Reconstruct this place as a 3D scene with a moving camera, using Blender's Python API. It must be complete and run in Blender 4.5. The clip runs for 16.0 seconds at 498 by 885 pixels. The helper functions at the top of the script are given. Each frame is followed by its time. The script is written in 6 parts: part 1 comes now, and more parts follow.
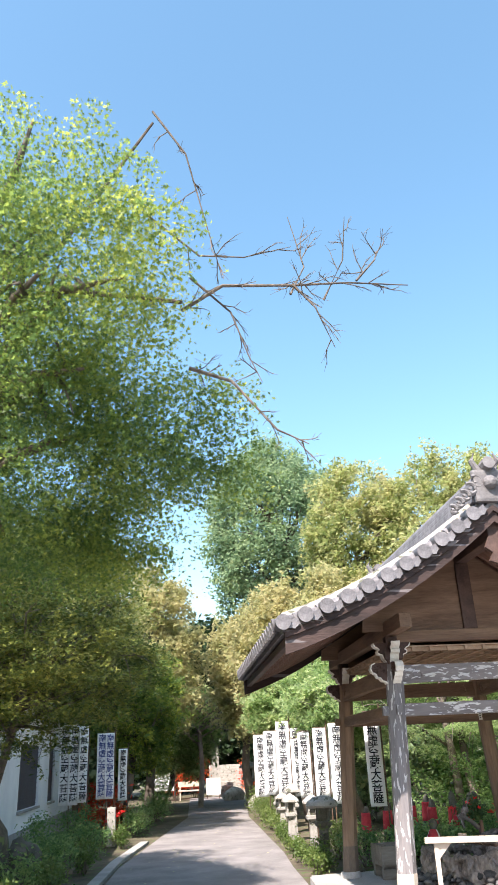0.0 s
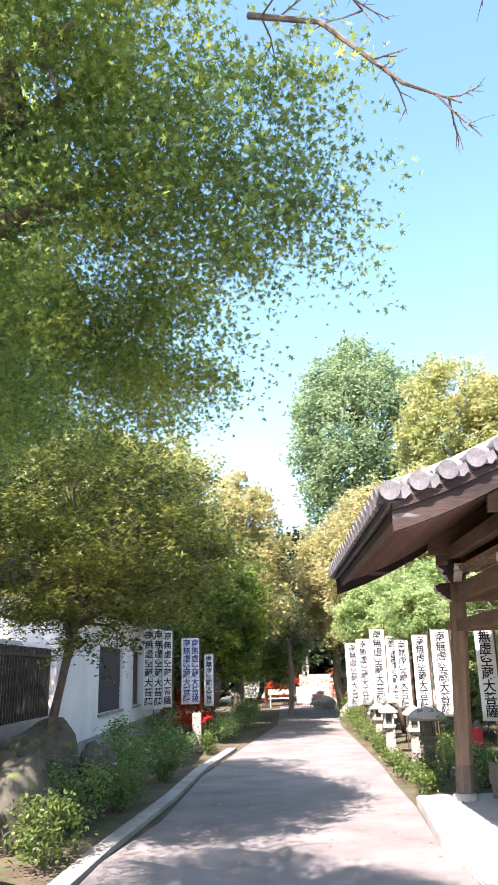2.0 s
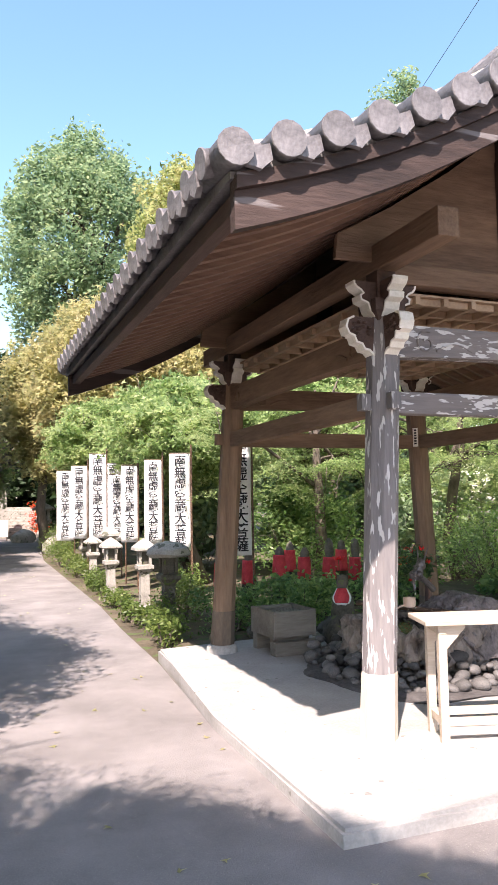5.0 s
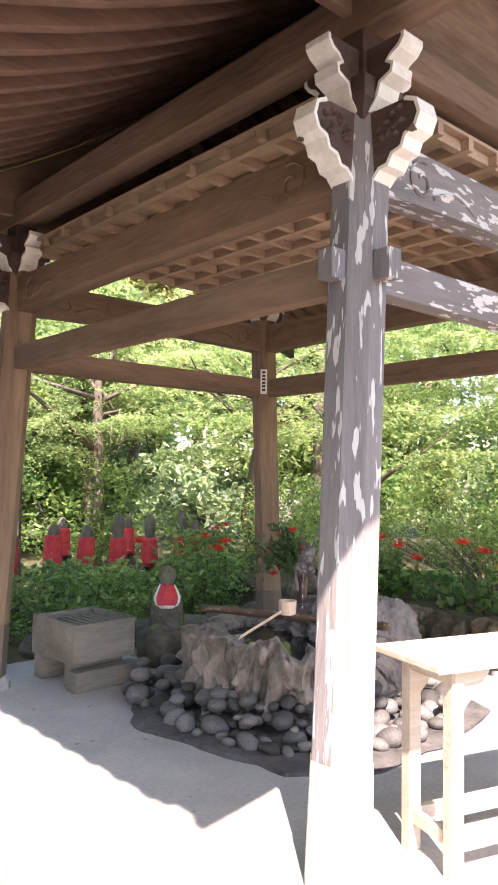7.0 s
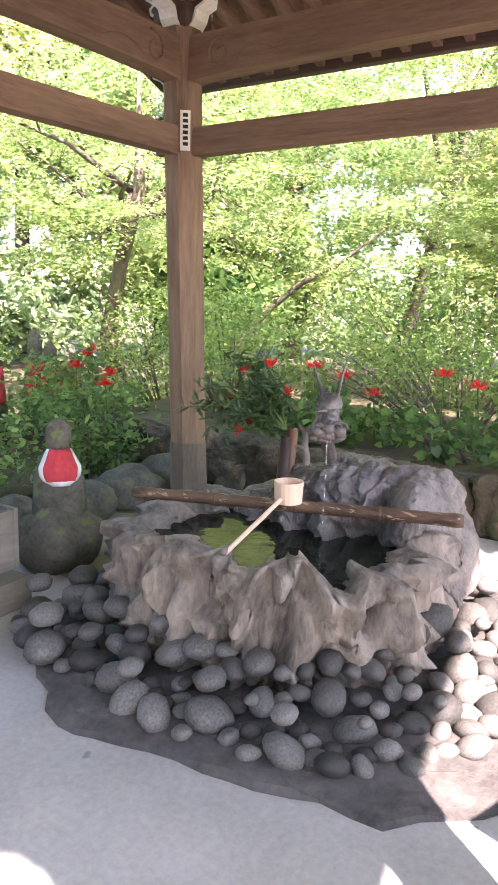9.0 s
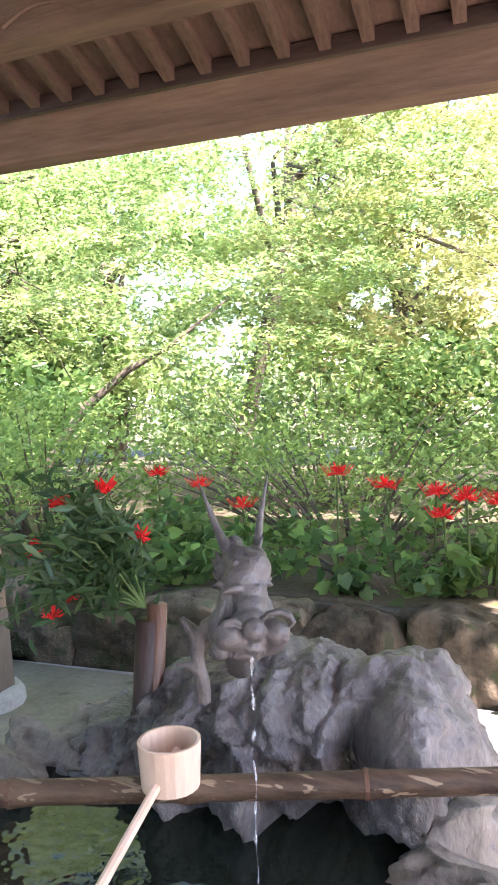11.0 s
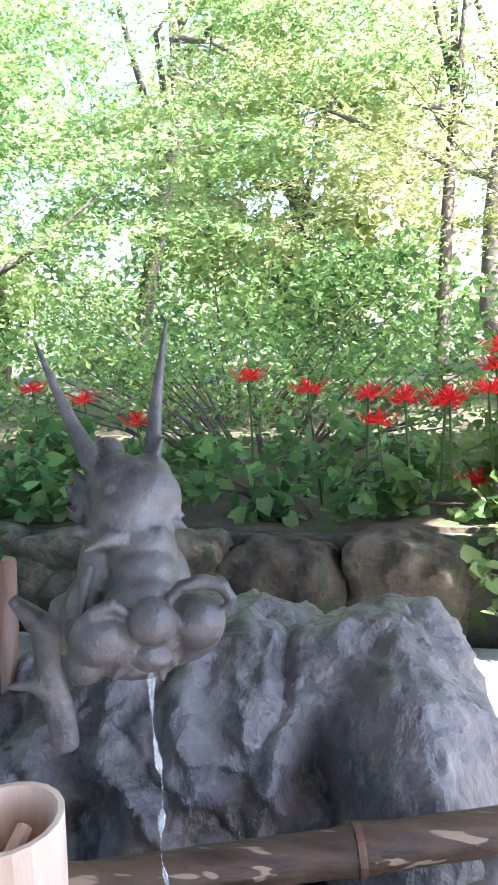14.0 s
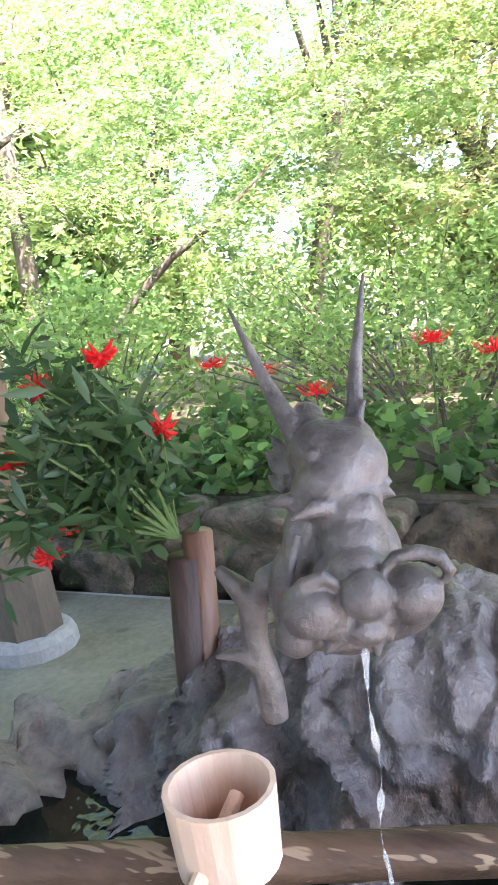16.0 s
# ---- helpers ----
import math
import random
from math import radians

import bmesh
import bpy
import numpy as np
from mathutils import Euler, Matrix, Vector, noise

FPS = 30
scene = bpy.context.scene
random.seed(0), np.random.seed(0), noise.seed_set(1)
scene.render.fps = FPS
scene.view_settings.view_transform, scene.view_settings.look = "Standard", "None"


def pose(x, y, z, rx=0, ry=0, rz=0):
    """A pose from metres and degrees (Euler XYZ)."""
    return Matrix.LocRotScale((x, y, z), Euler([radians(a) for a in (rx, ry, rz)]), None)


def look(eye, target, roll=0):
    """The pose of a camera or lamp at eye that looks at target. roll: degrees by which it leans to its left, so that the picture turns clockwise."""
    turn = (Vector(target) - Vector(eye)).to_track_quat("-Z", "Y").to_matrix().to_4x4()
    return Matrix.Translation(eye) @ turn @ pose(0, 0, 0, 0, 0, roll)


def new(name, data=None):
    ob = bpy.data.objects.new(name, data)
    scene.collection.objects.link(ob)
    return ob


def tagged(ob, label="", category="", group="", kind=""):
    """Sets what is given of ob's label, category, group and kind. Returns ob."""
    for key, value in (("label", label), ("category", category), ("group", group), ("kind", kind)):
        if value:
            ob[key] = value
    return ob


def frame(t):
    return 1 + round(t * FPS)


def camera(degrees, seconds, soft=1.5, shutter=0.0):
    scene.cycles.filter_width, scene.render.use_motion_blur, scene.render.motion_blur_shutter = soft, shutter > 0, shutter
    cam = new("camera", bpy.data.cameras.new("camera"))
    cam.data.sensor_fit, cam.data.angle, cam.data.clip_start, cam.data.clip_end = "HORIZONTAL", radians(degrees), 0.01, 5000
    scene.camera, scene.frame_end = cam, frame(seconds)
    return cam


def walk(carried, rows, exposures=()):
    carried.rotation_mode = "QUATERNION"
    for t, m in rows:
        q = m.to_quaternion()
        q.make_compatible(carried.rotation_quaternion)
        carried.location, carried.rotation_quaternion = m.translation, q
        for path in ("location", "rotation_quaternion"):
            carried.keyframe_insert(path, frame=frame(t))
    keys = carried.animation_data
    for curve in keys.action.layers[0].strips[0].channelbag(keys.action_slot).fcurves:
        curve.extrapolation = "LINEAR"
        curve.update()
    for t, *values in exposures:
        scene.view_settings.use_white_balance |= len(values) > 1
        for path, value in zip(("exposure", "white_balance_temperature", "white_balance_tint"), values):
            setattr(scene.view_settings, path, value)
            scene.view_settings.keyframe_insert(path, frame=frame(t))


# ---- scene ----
cam = camera(37.0, 16.0, shutter=0.12)
PATH = [
    (0, (-2.563, -9.465, 1.691), (-2.364, -7.634, 2.471), -2.8),
    (0.5, (-2.458, -8.951, 1.693), (-2.341, -7.097, 2.431), -2.1),
    (1, (-2.387, -8.486, 1.661), (-2.375, -6.619, 2.379), -1.6),
    (1.5, (-2.391, -7.966, 1.643), (-2.391, -6.077, 2.3), -1.4),
    (2, (-2.457, -7.411, 1.613), (-2.491, -5.5, 2.202), -1.4),
    (2.5, (-2.498, -6.903, 1.597), (-2.546, -5.008, 2.235), -0.6),
    (3, (-2.612, -6.401, 1.606), (-2.664, -4.52, 2.281), 1.0),
    (3.5, (-2.63, -5.837, 1.611), (-2.494, -3.915, 2.145), 2.9),
    (4, (-2.673, -5.348, 1.577), (-2.272, -3.426, 1.955), 4.5),
    (4.5, (-2.613, -4.763, 1.517), (-1.827, -2.932, 1.685), 1.0),
    (4.7, (-2.576, -4.549, 1.52), (-1.854, -2.691, 1.673), -1.0),
    (6.8, (-1.967, -2.005, 1.385), (-0.757, -0.421, 1.54), 0.0),
    (7, (-1.977, -1.742, 1.383), (-0.65, -0.248, 1.475), 0.7),
    (7.5, (-1.818, -1.191, 1.367), (-0.378, 0.193, 1.269), -0.3),
    (8, (-1.606, -0.698, 1.334), (-0.141, 0.638, 1.067), -0.3),
    (8.5, (-1.357, -0.234, 1.315), (0.192, 0.989, 0.994), 0.3),
    (9, (-1.076, 0.133, 1.304), (0.549, 1.233, 0.92), 1.5),
    (9.2, (-0.974, 0.263, 1.304), (0.695, 1.294, 0.914), 1.4),
    (11.5, (0.393, 0.989, 1.221), (2.277, 1.655, 1.127), -1.8),
    (12, (0.593, 1.027, 1.239), (2.498, 1.609, 1.063), -0.3),
    (12.5, (0.67, 1.087, 1.087), (2.603, 1.468, 0.743), 1.0),
    (13, (0.697, 1.104, 1.016), (2.633, 1.414, 0.622), 1.8),
    (13.5, (0.695, 1.14, 1.023), (2.626, 1.462, 0.614), 0.1),
    (14, (0.689, 1.136, 1.088), (2.61, 1.579, 0.752), -3.3),
    (14.5, (0.701, 1.089, 1.094), (2.59, 1.708, 0.872), -7.4),
    (15, (0.702, 1.125, 1.074), (2.532, 1.879, 0.783), -7.8),
    (15.5, (0.694, 1.155, 1.086), (2.484, 1.983, 0.751), -8.1),
    (16, (0.714, 1.171, 1.078), (2.47, 2.055, 0.71), -7.8),
]
EXPOSURES = [(0.0, 1.38, 6650, 16), (1.0, 1.55, 6800, 20), (2.0, 1.85, 6800, 24), (3.2, 1.75, 6900, 25), (4.5, 1.37, 6900, 23), (5.8, 1.75, 7100, 25), (7.0, 2.25, 7200, 27), (9.0, 2.92, 7100, 29), (11.5, 3.0, 6400, 25), (12.5, 2.82, 5900, 19), (13.5, 2.88, 5800, 19), (15.0, 3.0, 6100, 22), (16.0, 3.3, 6500, 24)]
walk(cam, [(t, look(eye, target, roll)) for t, eye, target, roll in PATH], EXPOSURES)

# ---- world, sun and exposure ----
SUN_SHIFT = Vector((0.465, 0.68, -1.0))
world = bpy.data.worlds.new("sky")
scene.world = world
world.use_nodes = True
wn = world.node_tree.nodes
sky = wn.new("ShaderNodeTexSky")
sky.sky_type = "NISHITA"
sky.sun_disc = False
sky.sun_elevation = math.asin(1 / SUN_SHIFT.length)
sky.sun_rotation = math.atan2(-SUN_SHIFT.x, -SUN_SHIFT.y)
sky.air_density, sky.dust_density, sky.ozone_density = 1.0, 1.0, 0.7
tone = wn.new("ShaderNodeHueSaturation")
tone.inputs["Hue"].default_value, tone.inputs["Saturation"].default_value = 0.481, 1.12
world.node_tree.links.new(sky.outputs[0], tone.inputs["Color"])
world.node_tree.links.new(tone.outputs[0], wn["Background"].inputs[0])
wn["Background"].inputs[1].default_value = 0.15
sun = new("sun", bpy.data.lights.new("sun", "SUN"))
sun.data.energy, sun.data.angle, sun.data.color = 5.0, radians(0.6), (1.0, 0.95, 0.87)
sun.rotation_euler = SUN_SHIFT.to_track_quat("-Z", "Y").to_euler()

# ---- materials ----
MATS = {}


def material(name, dark, light, rough=0.8, scale=6.0, stretch=(1, 1, 1), bump=0.3, metal=0.0, speck=None, speck_scale=20.0,
             speck_stretch=(1, 1, 1), speck_at=0.62, fine=60.0, spec=0.3, per_object=0.0):
    """A worn surface: two colours mixed by broad and fine noise, optional specks of a third, and relief."""
    m = bpy.data.materials.new(name)
    m.use_nodes = True
    n, l = m.node_tree.nodes, m.node_tree.links
    bs = n["Principled BSDF"]
    bs.inputs["Roughness"].default_value, bs.inputs["Metallic"].default_value = rough, metal
    bs.inputs["Specular IOR Level"].default_value = spec
    co = n.new("ShaderNodeTexCoord")
    mp = n.new("ShaderNodeMapping")
    mp.inputs["Scale"].default_value = stretch
    l.new(co.outputs["Object"], mp.inputs[0])

    def noise_node(sc, detail, src):
        t = n.new("ShaderNodeTexNoise")
        t.inputs["Scale"].default_value, t.inputs["Detail"].default_value, t.inputs["Roughness"].default_value = sc, detail, 0.62
        l.new(src, t.inputs["Vector"])
        return t

    a, b = noise_node(scale, 5, mp.outputs[0]), noise_node(fine, 4, mp.outputs[0])
    mix = n.new("ShaderNodeMath")
    mix.operation = "MULTIPLY_ADD"
    l.new(b.outputs["Fac"], mix.inputs[0])
    mix.inputs[1].default_value = 0.5
    l.new(a.outputs["Fac"], mix.inputs[2])
    ramp = n.new("ShaderNodeMapRange")
    ramp.inputs["From Min"].default_value, ramp.inputs["From Max"].default_value = 0.5, 1.0
    l.new(mix.outputs[0], ramp.inputs["Value"])
    col = n.new("ShaderNodeMix")
    col.data_type = "RGBA"
    col.inputs["A"].default_value, col.inputs["B"].default_value = (*dark, 1), (*light, 1)
    l.new(ramp.outputs[0], col.inputs["Factor"])
    out = col.outputs["Result"]
    if speck:
        mp2 = n.new("ShaderNodeMapping")
        mp2.inputs["Scale"].default_value = speck_stretch
        l.new(co.outputs["Object"], mp2.inputs[0])
        c = noise_node(speck_scale, 2, mp2.outputs[0])
        st = n.new("ShaderNodeMapRange")
        st.inputs["From Min"].default_value, st.inputs["From Max"].default_value = speck_at, speck_at + 0.03
        l.new(c.outputs["Fac"], st.inputs["Value"])
        sp = n.new("ShaderNodeMix")
        sp.data_type = "RGBA"
        l.new(st.outputs[0], sp.inputs["Factor"])
        l.new(out, sp.inputs["A"])
        sp.inputs["B"].default_value = (*speck, 1)
        out = sp.outputs["Result"]
    if per_object:
        oi = n.new("ShaderNodeObjectInfo")
        hs = n.new("ShaderNodeHueSaturation")
        mr = n.new("ShaderNodeMapRange")
        mr.inputs["To Min"].default_value, mr.inputs["To Max"].default_value = 1 - per_object, 1 + per_object
        l.new(oi.outputs["Random"], mr.inputs["Value"])
        l.new(mr.outputs[0], hs.inputs["Value"])
        l.new(out, hs.inputs["Color"])
        out = hs.outputs["Color"]
    l.new(out, bs.inputs["Base Color"])
    if bump:
        bp = n.new("ShaderNodeBump")
        bp.inputs["Strength"].default_value, bp.inputs["Distance"].default_value = bump, 0.02
        l.new(mix.outputs[0], bp.inputs["Height"])
        l.new(bp.outputs[0], bs.inputs["Normal"])
    MATS[name] = m
    return m


def leaf_material(name, colours, glow=0.45, rough=0.45, through_=1.8):
    """Leaves: one colour of a row for each leaf, drifting slowly through the crown, and light let through."""
    m = bpy.data.materials.new(name)
    m.use_nodes = True
    n, l = m.node_tree.nodes, m.node_tree.links
    geo = n.new("ShaderNodeNewGeometry")
    nz = n.new("ShaderNodeTexNoise")
    nz.inputs["Scale"].default_value, nz.inputs["Detail"].default_value = 0.9, 2.0
    l.new(geo.outputs["Position"], nz.inputs["Vector"])
    ad = n.new("ShaderNodeMath")
    ad.operation = "MULTIPLY_ADD"
    l.new(geo.outputs["Random Per Island"], ad.inputs[0])
    ad.inputs[1].default_value = 0.55
    sb = n.new("ShaderNodeMapRange")
    sb.inputs["From Min"].default_value, sb.inputs["From Max"].default_value, sb.inputs["To Max"].default_value = 0.3, 0.7, 0.45
    l.new(nz.outputs["Fac"], sb.inputs["Value"])
    l.new(sb.outputs[0], ad.inputs[2])
    ramp = n.new("ShaderNodeValToRGB")
    els = ramp.color_ramp.elements
    for k, c in enumerate(colours):
        e = els[k] if k < 2 else els.new(1.0)
        e.color = (*c, 1)
    for k in range(len(colours)):
        els[k].position = k / (len(colours) - 1)
    l.new(ad.outputs[0], ramp.inputs[0])
    bs = n["Principled BSDF"]
    bs.inputs["Roughness"].default_value = rough
    bs.inputs["Specular IOR Level"].default_value = 0.35
    l.new(ramp.outputs[0], bs.inputs["Base Color"])
    tr = n.new("ShaderNodeBsdfTranslucent")
    br = n.new("ShaderNodeHueSaturation")
    br.inputs["Value"].default_value, br.inputs["Saturation"].default_value = through_, 0.95
    l.new(ramp.outputs[0], br.inputs["Color"])
    l.new(br.outputs[0], tr.inputs["Color"])
    mx = n.new("ShaderNodeMixShader")
    mx.inputs[0].default_value = glow
    l.new(bs.outputs[0], mx.inputs[1])
    l.new(tr.outputs[0], mx.inputs[2])
    l.new(mx.outputs[0], n["Material Output"].inputs["Surface"])
    MATS[name] = m
    return m


def plain(name, colour, rough=0.6, **kw):
    d = tuple(v * 0.82 for v in colour)
    return material(name, d, tuple(min(1, v * 1.08) for v in colour), rough, **kw)


ASPHALT = material("asphalt", (0.13, 0.118, 0.115), (0.27, 0.245, 0.24), 0.9, 1.2, fine=120, bump=0.35, speck=(0.3, 0.28, 0.25), speck_scale=160, speck_at=0.66)
CONCRETE = material("concrete", (0.25, 0.238, 0.228), (0.42, 0.40, 0.385), 0.9, 1.3, fine=45, bump=0.25, speck=(0.2, 0.19, 0.175), speck_scale=9, speck_at=0.68)
GUTTER = material("gutter_concrete", (0.22, 0.21, 0.2), (0.42, 0.4, 0.38), 0.9, 2.2, fine=50, bump=0.4)
SOIL = material("soil", (0.05, 0.04, 0.028), (0.16, 0.13, 0.09), 0.95, 2.0, fine=40, bump=0.9, speck=(0.08, 0.11, 0.04), speck_scale=5, speck_at=0.58)
WOOD = material("aged_wood", (0.10, 0.06, 0.04), (0.26, 0.165, 0.11), 0.75, 5, (1, 0.12, 1), bump=0.5, fine=50)
WOOD_X = material("aged_wood_across", (0.10, 0.06, 0.04), (0.26, 0.165, 0.11), 0.75, 5, (0.12, 1, 1), bump=0.5, fine=50)
WOOD_Z = material("aged_wood_upright", (0.12, 0.075, 0.05), (0.28, 0.185, 0.125), 0.75, 7, (1, 1, 0.1), bump=0.5, fine=50)
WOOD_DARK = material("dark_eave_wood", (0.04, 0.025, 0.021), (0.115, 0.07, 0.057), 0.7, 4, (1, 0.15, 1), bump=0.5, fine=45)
WOOD_RAFTER = material("rafter_wood", (0.10, 0.056, 0.042), (0.27, 0.16, 0.115), 0.7, 6, (0.15, 1, 1), bump=0.4, fine=50)
BARGE_WOOD = material("weathered_barge_wood", (0.022, 0.015, 0.014), (0.075, 0.048, 0.042), 0.75, 5, (0.15, 1, 1), bump=0.5, fine=45, speck=(0.16, 0.14, 0.14), speck_scale=9, speck_stretch=(0.12, 1, 1.6), speck_at=0.6)
WOOD_PALE = material("ceiling_wood", (0.27, 0.18, 0.12), (0.45, 0.32, 0.22), 0.75, 5, (1, 0.2, 1), bump=0.3, fine=45)
POST_WORN = material("flaking_post", (0.13, 0.12, 0.125), (0.25, 0.225, 0.22), 0.75, 7, (1, 1, 0.1), bump=0.5, fine=50, speck=(0.52, 0.50, 0.49), speck_scale=17, speck_stretch=(1.6, 1.6, 0.3), speck_at=0.585)
BEAM_WORN = material("flaking_beam", (0.13, 0.115, 0.115), (0.24, 0.21, 0.2), 0.75, 7, (0.1, 1, 1), bump=0.5, fine=50, speck=(0.52, 0.5, 0.49), speck_scale=17, speck_stretch=(0.4, 1.6, 1.6), speck_at=0.56)
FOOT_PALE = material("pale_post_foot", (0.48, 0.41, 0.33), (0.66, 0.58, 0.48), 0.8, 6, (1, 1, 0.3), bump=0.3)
# darker brown foot colour, used on the two rear posts
FOOT_DARK = material("dark_post_foot", (0.09, 0.07, 0.055), (0.17, 0.13, 0.10), 0.8, 6, (1, 1, 0.3), bump=0.3)
WHITE_PAINT = material("old_white_paint", (0.58, 0.54, 0.48), (0.82, 0.79, 0.73), 0.7, 8, bump=0.2)
TILE = material("grey_roof_tile", (0.085, 0.08, 0.085), (0.235, 0.225, 0.235), 0.55, 5, bump=0.3, per_object=0.15, fine=40)
TILE_DARK = material("tile_bed", (0.10, 0.09, 0.09), (0.22, 0.21, 0.21), 0.7, 5, bump=0.4)
ROCK = material("basin_rock", (0.06, 0.05, 0.047), (0.33, 0.275, 0.235), 0.75, 7.0, (1.0, 1.0, 0.45), bump=1.0, fine=34)
ROCK_WET = material("wet_fluted_rock", (0.036, 0.029, 0.03), (0.22, 0.188, 0.185), 0.5, 11.0, (1.0, 1.0, 0.6), bump=1.0, fine=55, spec=0.5)
PEBBLE = material("river_stone", (0.035, 0.035, 0.038), (0.135, 0.125, 0.118), 0.6, 9, bump=0.25, per_object=0.65, fine=70)
BED_ROCK = material("dark_bed_stone", (0.035, 0.032, 0.033), (0.12, 0.11, 0.108), 0.85, 5, bump=0.8, fine=30)
BRONZE = material("weathered_bronze", (0.05, 0.043, 0.044), (0.165, 0.142, 0.138), 0.5, 12, metal=0.25, bump=0.4, spec=0.5, fine=70)
STONE = material("lantern_stone", (0.20, 0.185, 0.165), (0.43, 0.405, 0.365), 0.9, 6, bump=0.6, fine=50, speck=(0.12, 0.12, 0.09), speck_scale=9, speck_at=0.6)
STONE_DARK = material("mossy_stone", (0.045, 0.042, 0.033), (0.16, 0.145, 0.12), 0.9, 6, bump=0.6, fine=50, speck=(0.12, 0.15, 0.06), speck_scale=8, speck_at=0.6)
WALL_STONE = material("retaining_stone", (0.035, 0.028, 0.02), (0.165, 0.13, 0.092), 0.9, 9, bump=1.0, fine=45, per_object=0.4, speck=(0.07, 0.075, 0.04), speck_scale=6, speck_at=0.55)
CLOTH_RED = material("red_cloth", (0.42, 0.03, 0.045), (0.62, 0.07, 0.08), 0.85, 14, bump=0.3)
CLOTH_WHITE = material("white_cloth", (0.70, 0.70, 0.70), (0.88, 0.88, 0.87), 0.85, 5, bump=0.2)
INK = plain("black_ink", (0.02, 0.02, 0.025), 0.8, bump=0)
INK_BLUE = plain("blue_ink", (0.05, 0.07, 0.2), 0.8, bump=0)
PLASTER = material("white_plaster", (0.62, 0.63, 0.66), (0.80, 0.80, 0.82), 0.9, 1.2, bump=0.2)
PLASTER_LOW = material("grey_plinth", (0.25, 0.24, 0.24), (0.4, 0.38, 0.37), 0.9, 2, bump=0.3)
SHUTTER = material("dark_shutter", (0.025, 0.027, 0.04), (0.06, 0.06, 0.08), 0.5, 4, bump=0.1)
IRON = material("black_iron", (0.02, 0.02, 0.022), (0.06, 0.055, 0.05), 0.5, 12, bump=0.2)
TABLE_WOOD = material("bleached_table_wood", (0.38, 0.30, 0.235), (0.57, 0.485, 0.40), 0.8, 7, (0.15, 1, 1), bump=0.4)
BOX_WOOD = material("grey_box_wood", (0.11, 0.095, 0.08), (0.23, 0.205, 0.175), 0.8, 6, (0.15, 1, 1), bump=0.5)
BAMBOO = material("bamboo_old", (0.02, 0.011, 0.009), (0.16, 0.095, 0.062), 0.55, 14, (1, 0.2, 1), bump=0.5, fine=40, speck=(0.27, 0.19, 0.13), speck_scale=55, speck_stretch=(1, 0.14, 1), speck_at=0.6)
BAMBOO_DARK = material("bamboo_dark", (0.05, 0.025, 0.02), (0.22, 0.11, 0.07), 0.4, 5, (1, 1, 0.15), bump=0.3)
BAMBOO_DARK_HALF = material("bamboo_dark_half", (0.018, 0.012, 0.012), (0.09, 0.05, 0.04), 0.5, 5, (1, 1, 0.15), bump=0.3)
LADLE = material("ladle_wood", (0.62, 0.40, 0.29), (0.78, 0.56, 0.43), 0.6, 9, (1, 1, 0.3), bump=0.15)
BARK = material("bark", (0.07, 0.055, 0.045), (0.2, 0.165, 0.135), 0.9, 6, (1, 1, 0.3), bump=0.9, fine=35)
BARK_PALE = material("bare_twig", (0.19, 0.16, 0.14), (0.36, 0.30, 0.27), 0.9, 6, bump=0.4)
MAPLE_DEEP = leaf_material("maple_deep_green", [(0.04, 0.085, 0.03), (0.085, 0.145, 0.038), (0.19, 0.25, 0.045), (0.46, 0.45, 0.075)], 0.55, through_=1.75)
MAPLE_MID = leaf_material("maple_mid_green", [(0.035, 0.065, 0.02), (0.085, 0.125, 0.03), (0.23, 0.25, 0.05), (0.5, 0.46, 0.10)], 0.4, through_=1.1)
MAPLE_LIGHT = leaf_material("maple_bright_green", [(0.07, 0.14, 0.045), (0.16, 0.245, 0.085), (0.29, 0.36, 0.15), (0.50, 0.52, 0.29)], 0.55)
MAPLE_YELLOW = leaf_material("maple_yellow_green", [(0.12, 0.165, 0.05), (0.22, 0.26, 0.085), (0.35, 0.35, 0.15), (0.42, 0.36, 0.20)], 0.45)
MAPLE_GOLD = leaf_material("gold_leaf", [(0.21, 0.23, 0.09), (0.34, 0.32, 0.15), (0.44, 0.37, 0.20)], 0.45)
BROAD = leaf_material("broadleaf_green", [(0.04, 0.085, 0.035), (0.085, 0.16, 0.055), (0.17, 0.26, 0.085), (0.32, 0.39, 0.16)], 0.62, 0.36)
BUSH = leaf_material("bush_green", [(0.05, 0.10, 0.035), (0.12, 0.20, 0.065), (0.25, 0.35, 0.12), (0.42, 0.48, 0.22)], 0.6, 0.4)
FOREST = leaf_material("far_tree_green", [(0.08, 0.145, 0.085), (0.15, 0.23, 0.125), (0.24, 0.32, 0.17), (0.36, 0.39, 0.20)], 0.4)
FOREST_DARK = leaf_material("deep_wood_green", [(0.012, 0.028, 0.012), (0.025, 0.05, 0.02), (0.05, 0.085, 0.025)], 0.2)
WEED = leaf_material("weed_green", [(0.05, 0.09, 0.02), (0.10, 0.15, 0.035), (0.2, 0.24, 0.07)], 0.4)
SAKAKI = leaf_material("vase_leaf", [(0.02, 0.05, 0.018), (0.04, 0.085, 0.03), (0.16, 0.20, 0.10)], 0.3, 0.4)
PETAL = leaf_material("red_petal", [(0.55, 0.01, 0.015), (0.75, 0.03, 0.03), (0.85, 0.08, 0.07)], 0.3)
SHRUB_RED = leaf_material("red_shrub", [(0.35, 0.03, 0.015), (0.55, 0.06, 0.02), (0.25, 0.2, 0.03)], 0.4)
STEM = plain("green_stem", (0.07, 0.115, 0.03), 0.6)
water_m = bpy.data.materials.new("water")
water_m.use_nodes = True
wb = water_m.node_tree.nodes["Principled BSDF"]
wb.inputs["Base Color"].default_value = (0.012, 0.016, 0.012, 1)
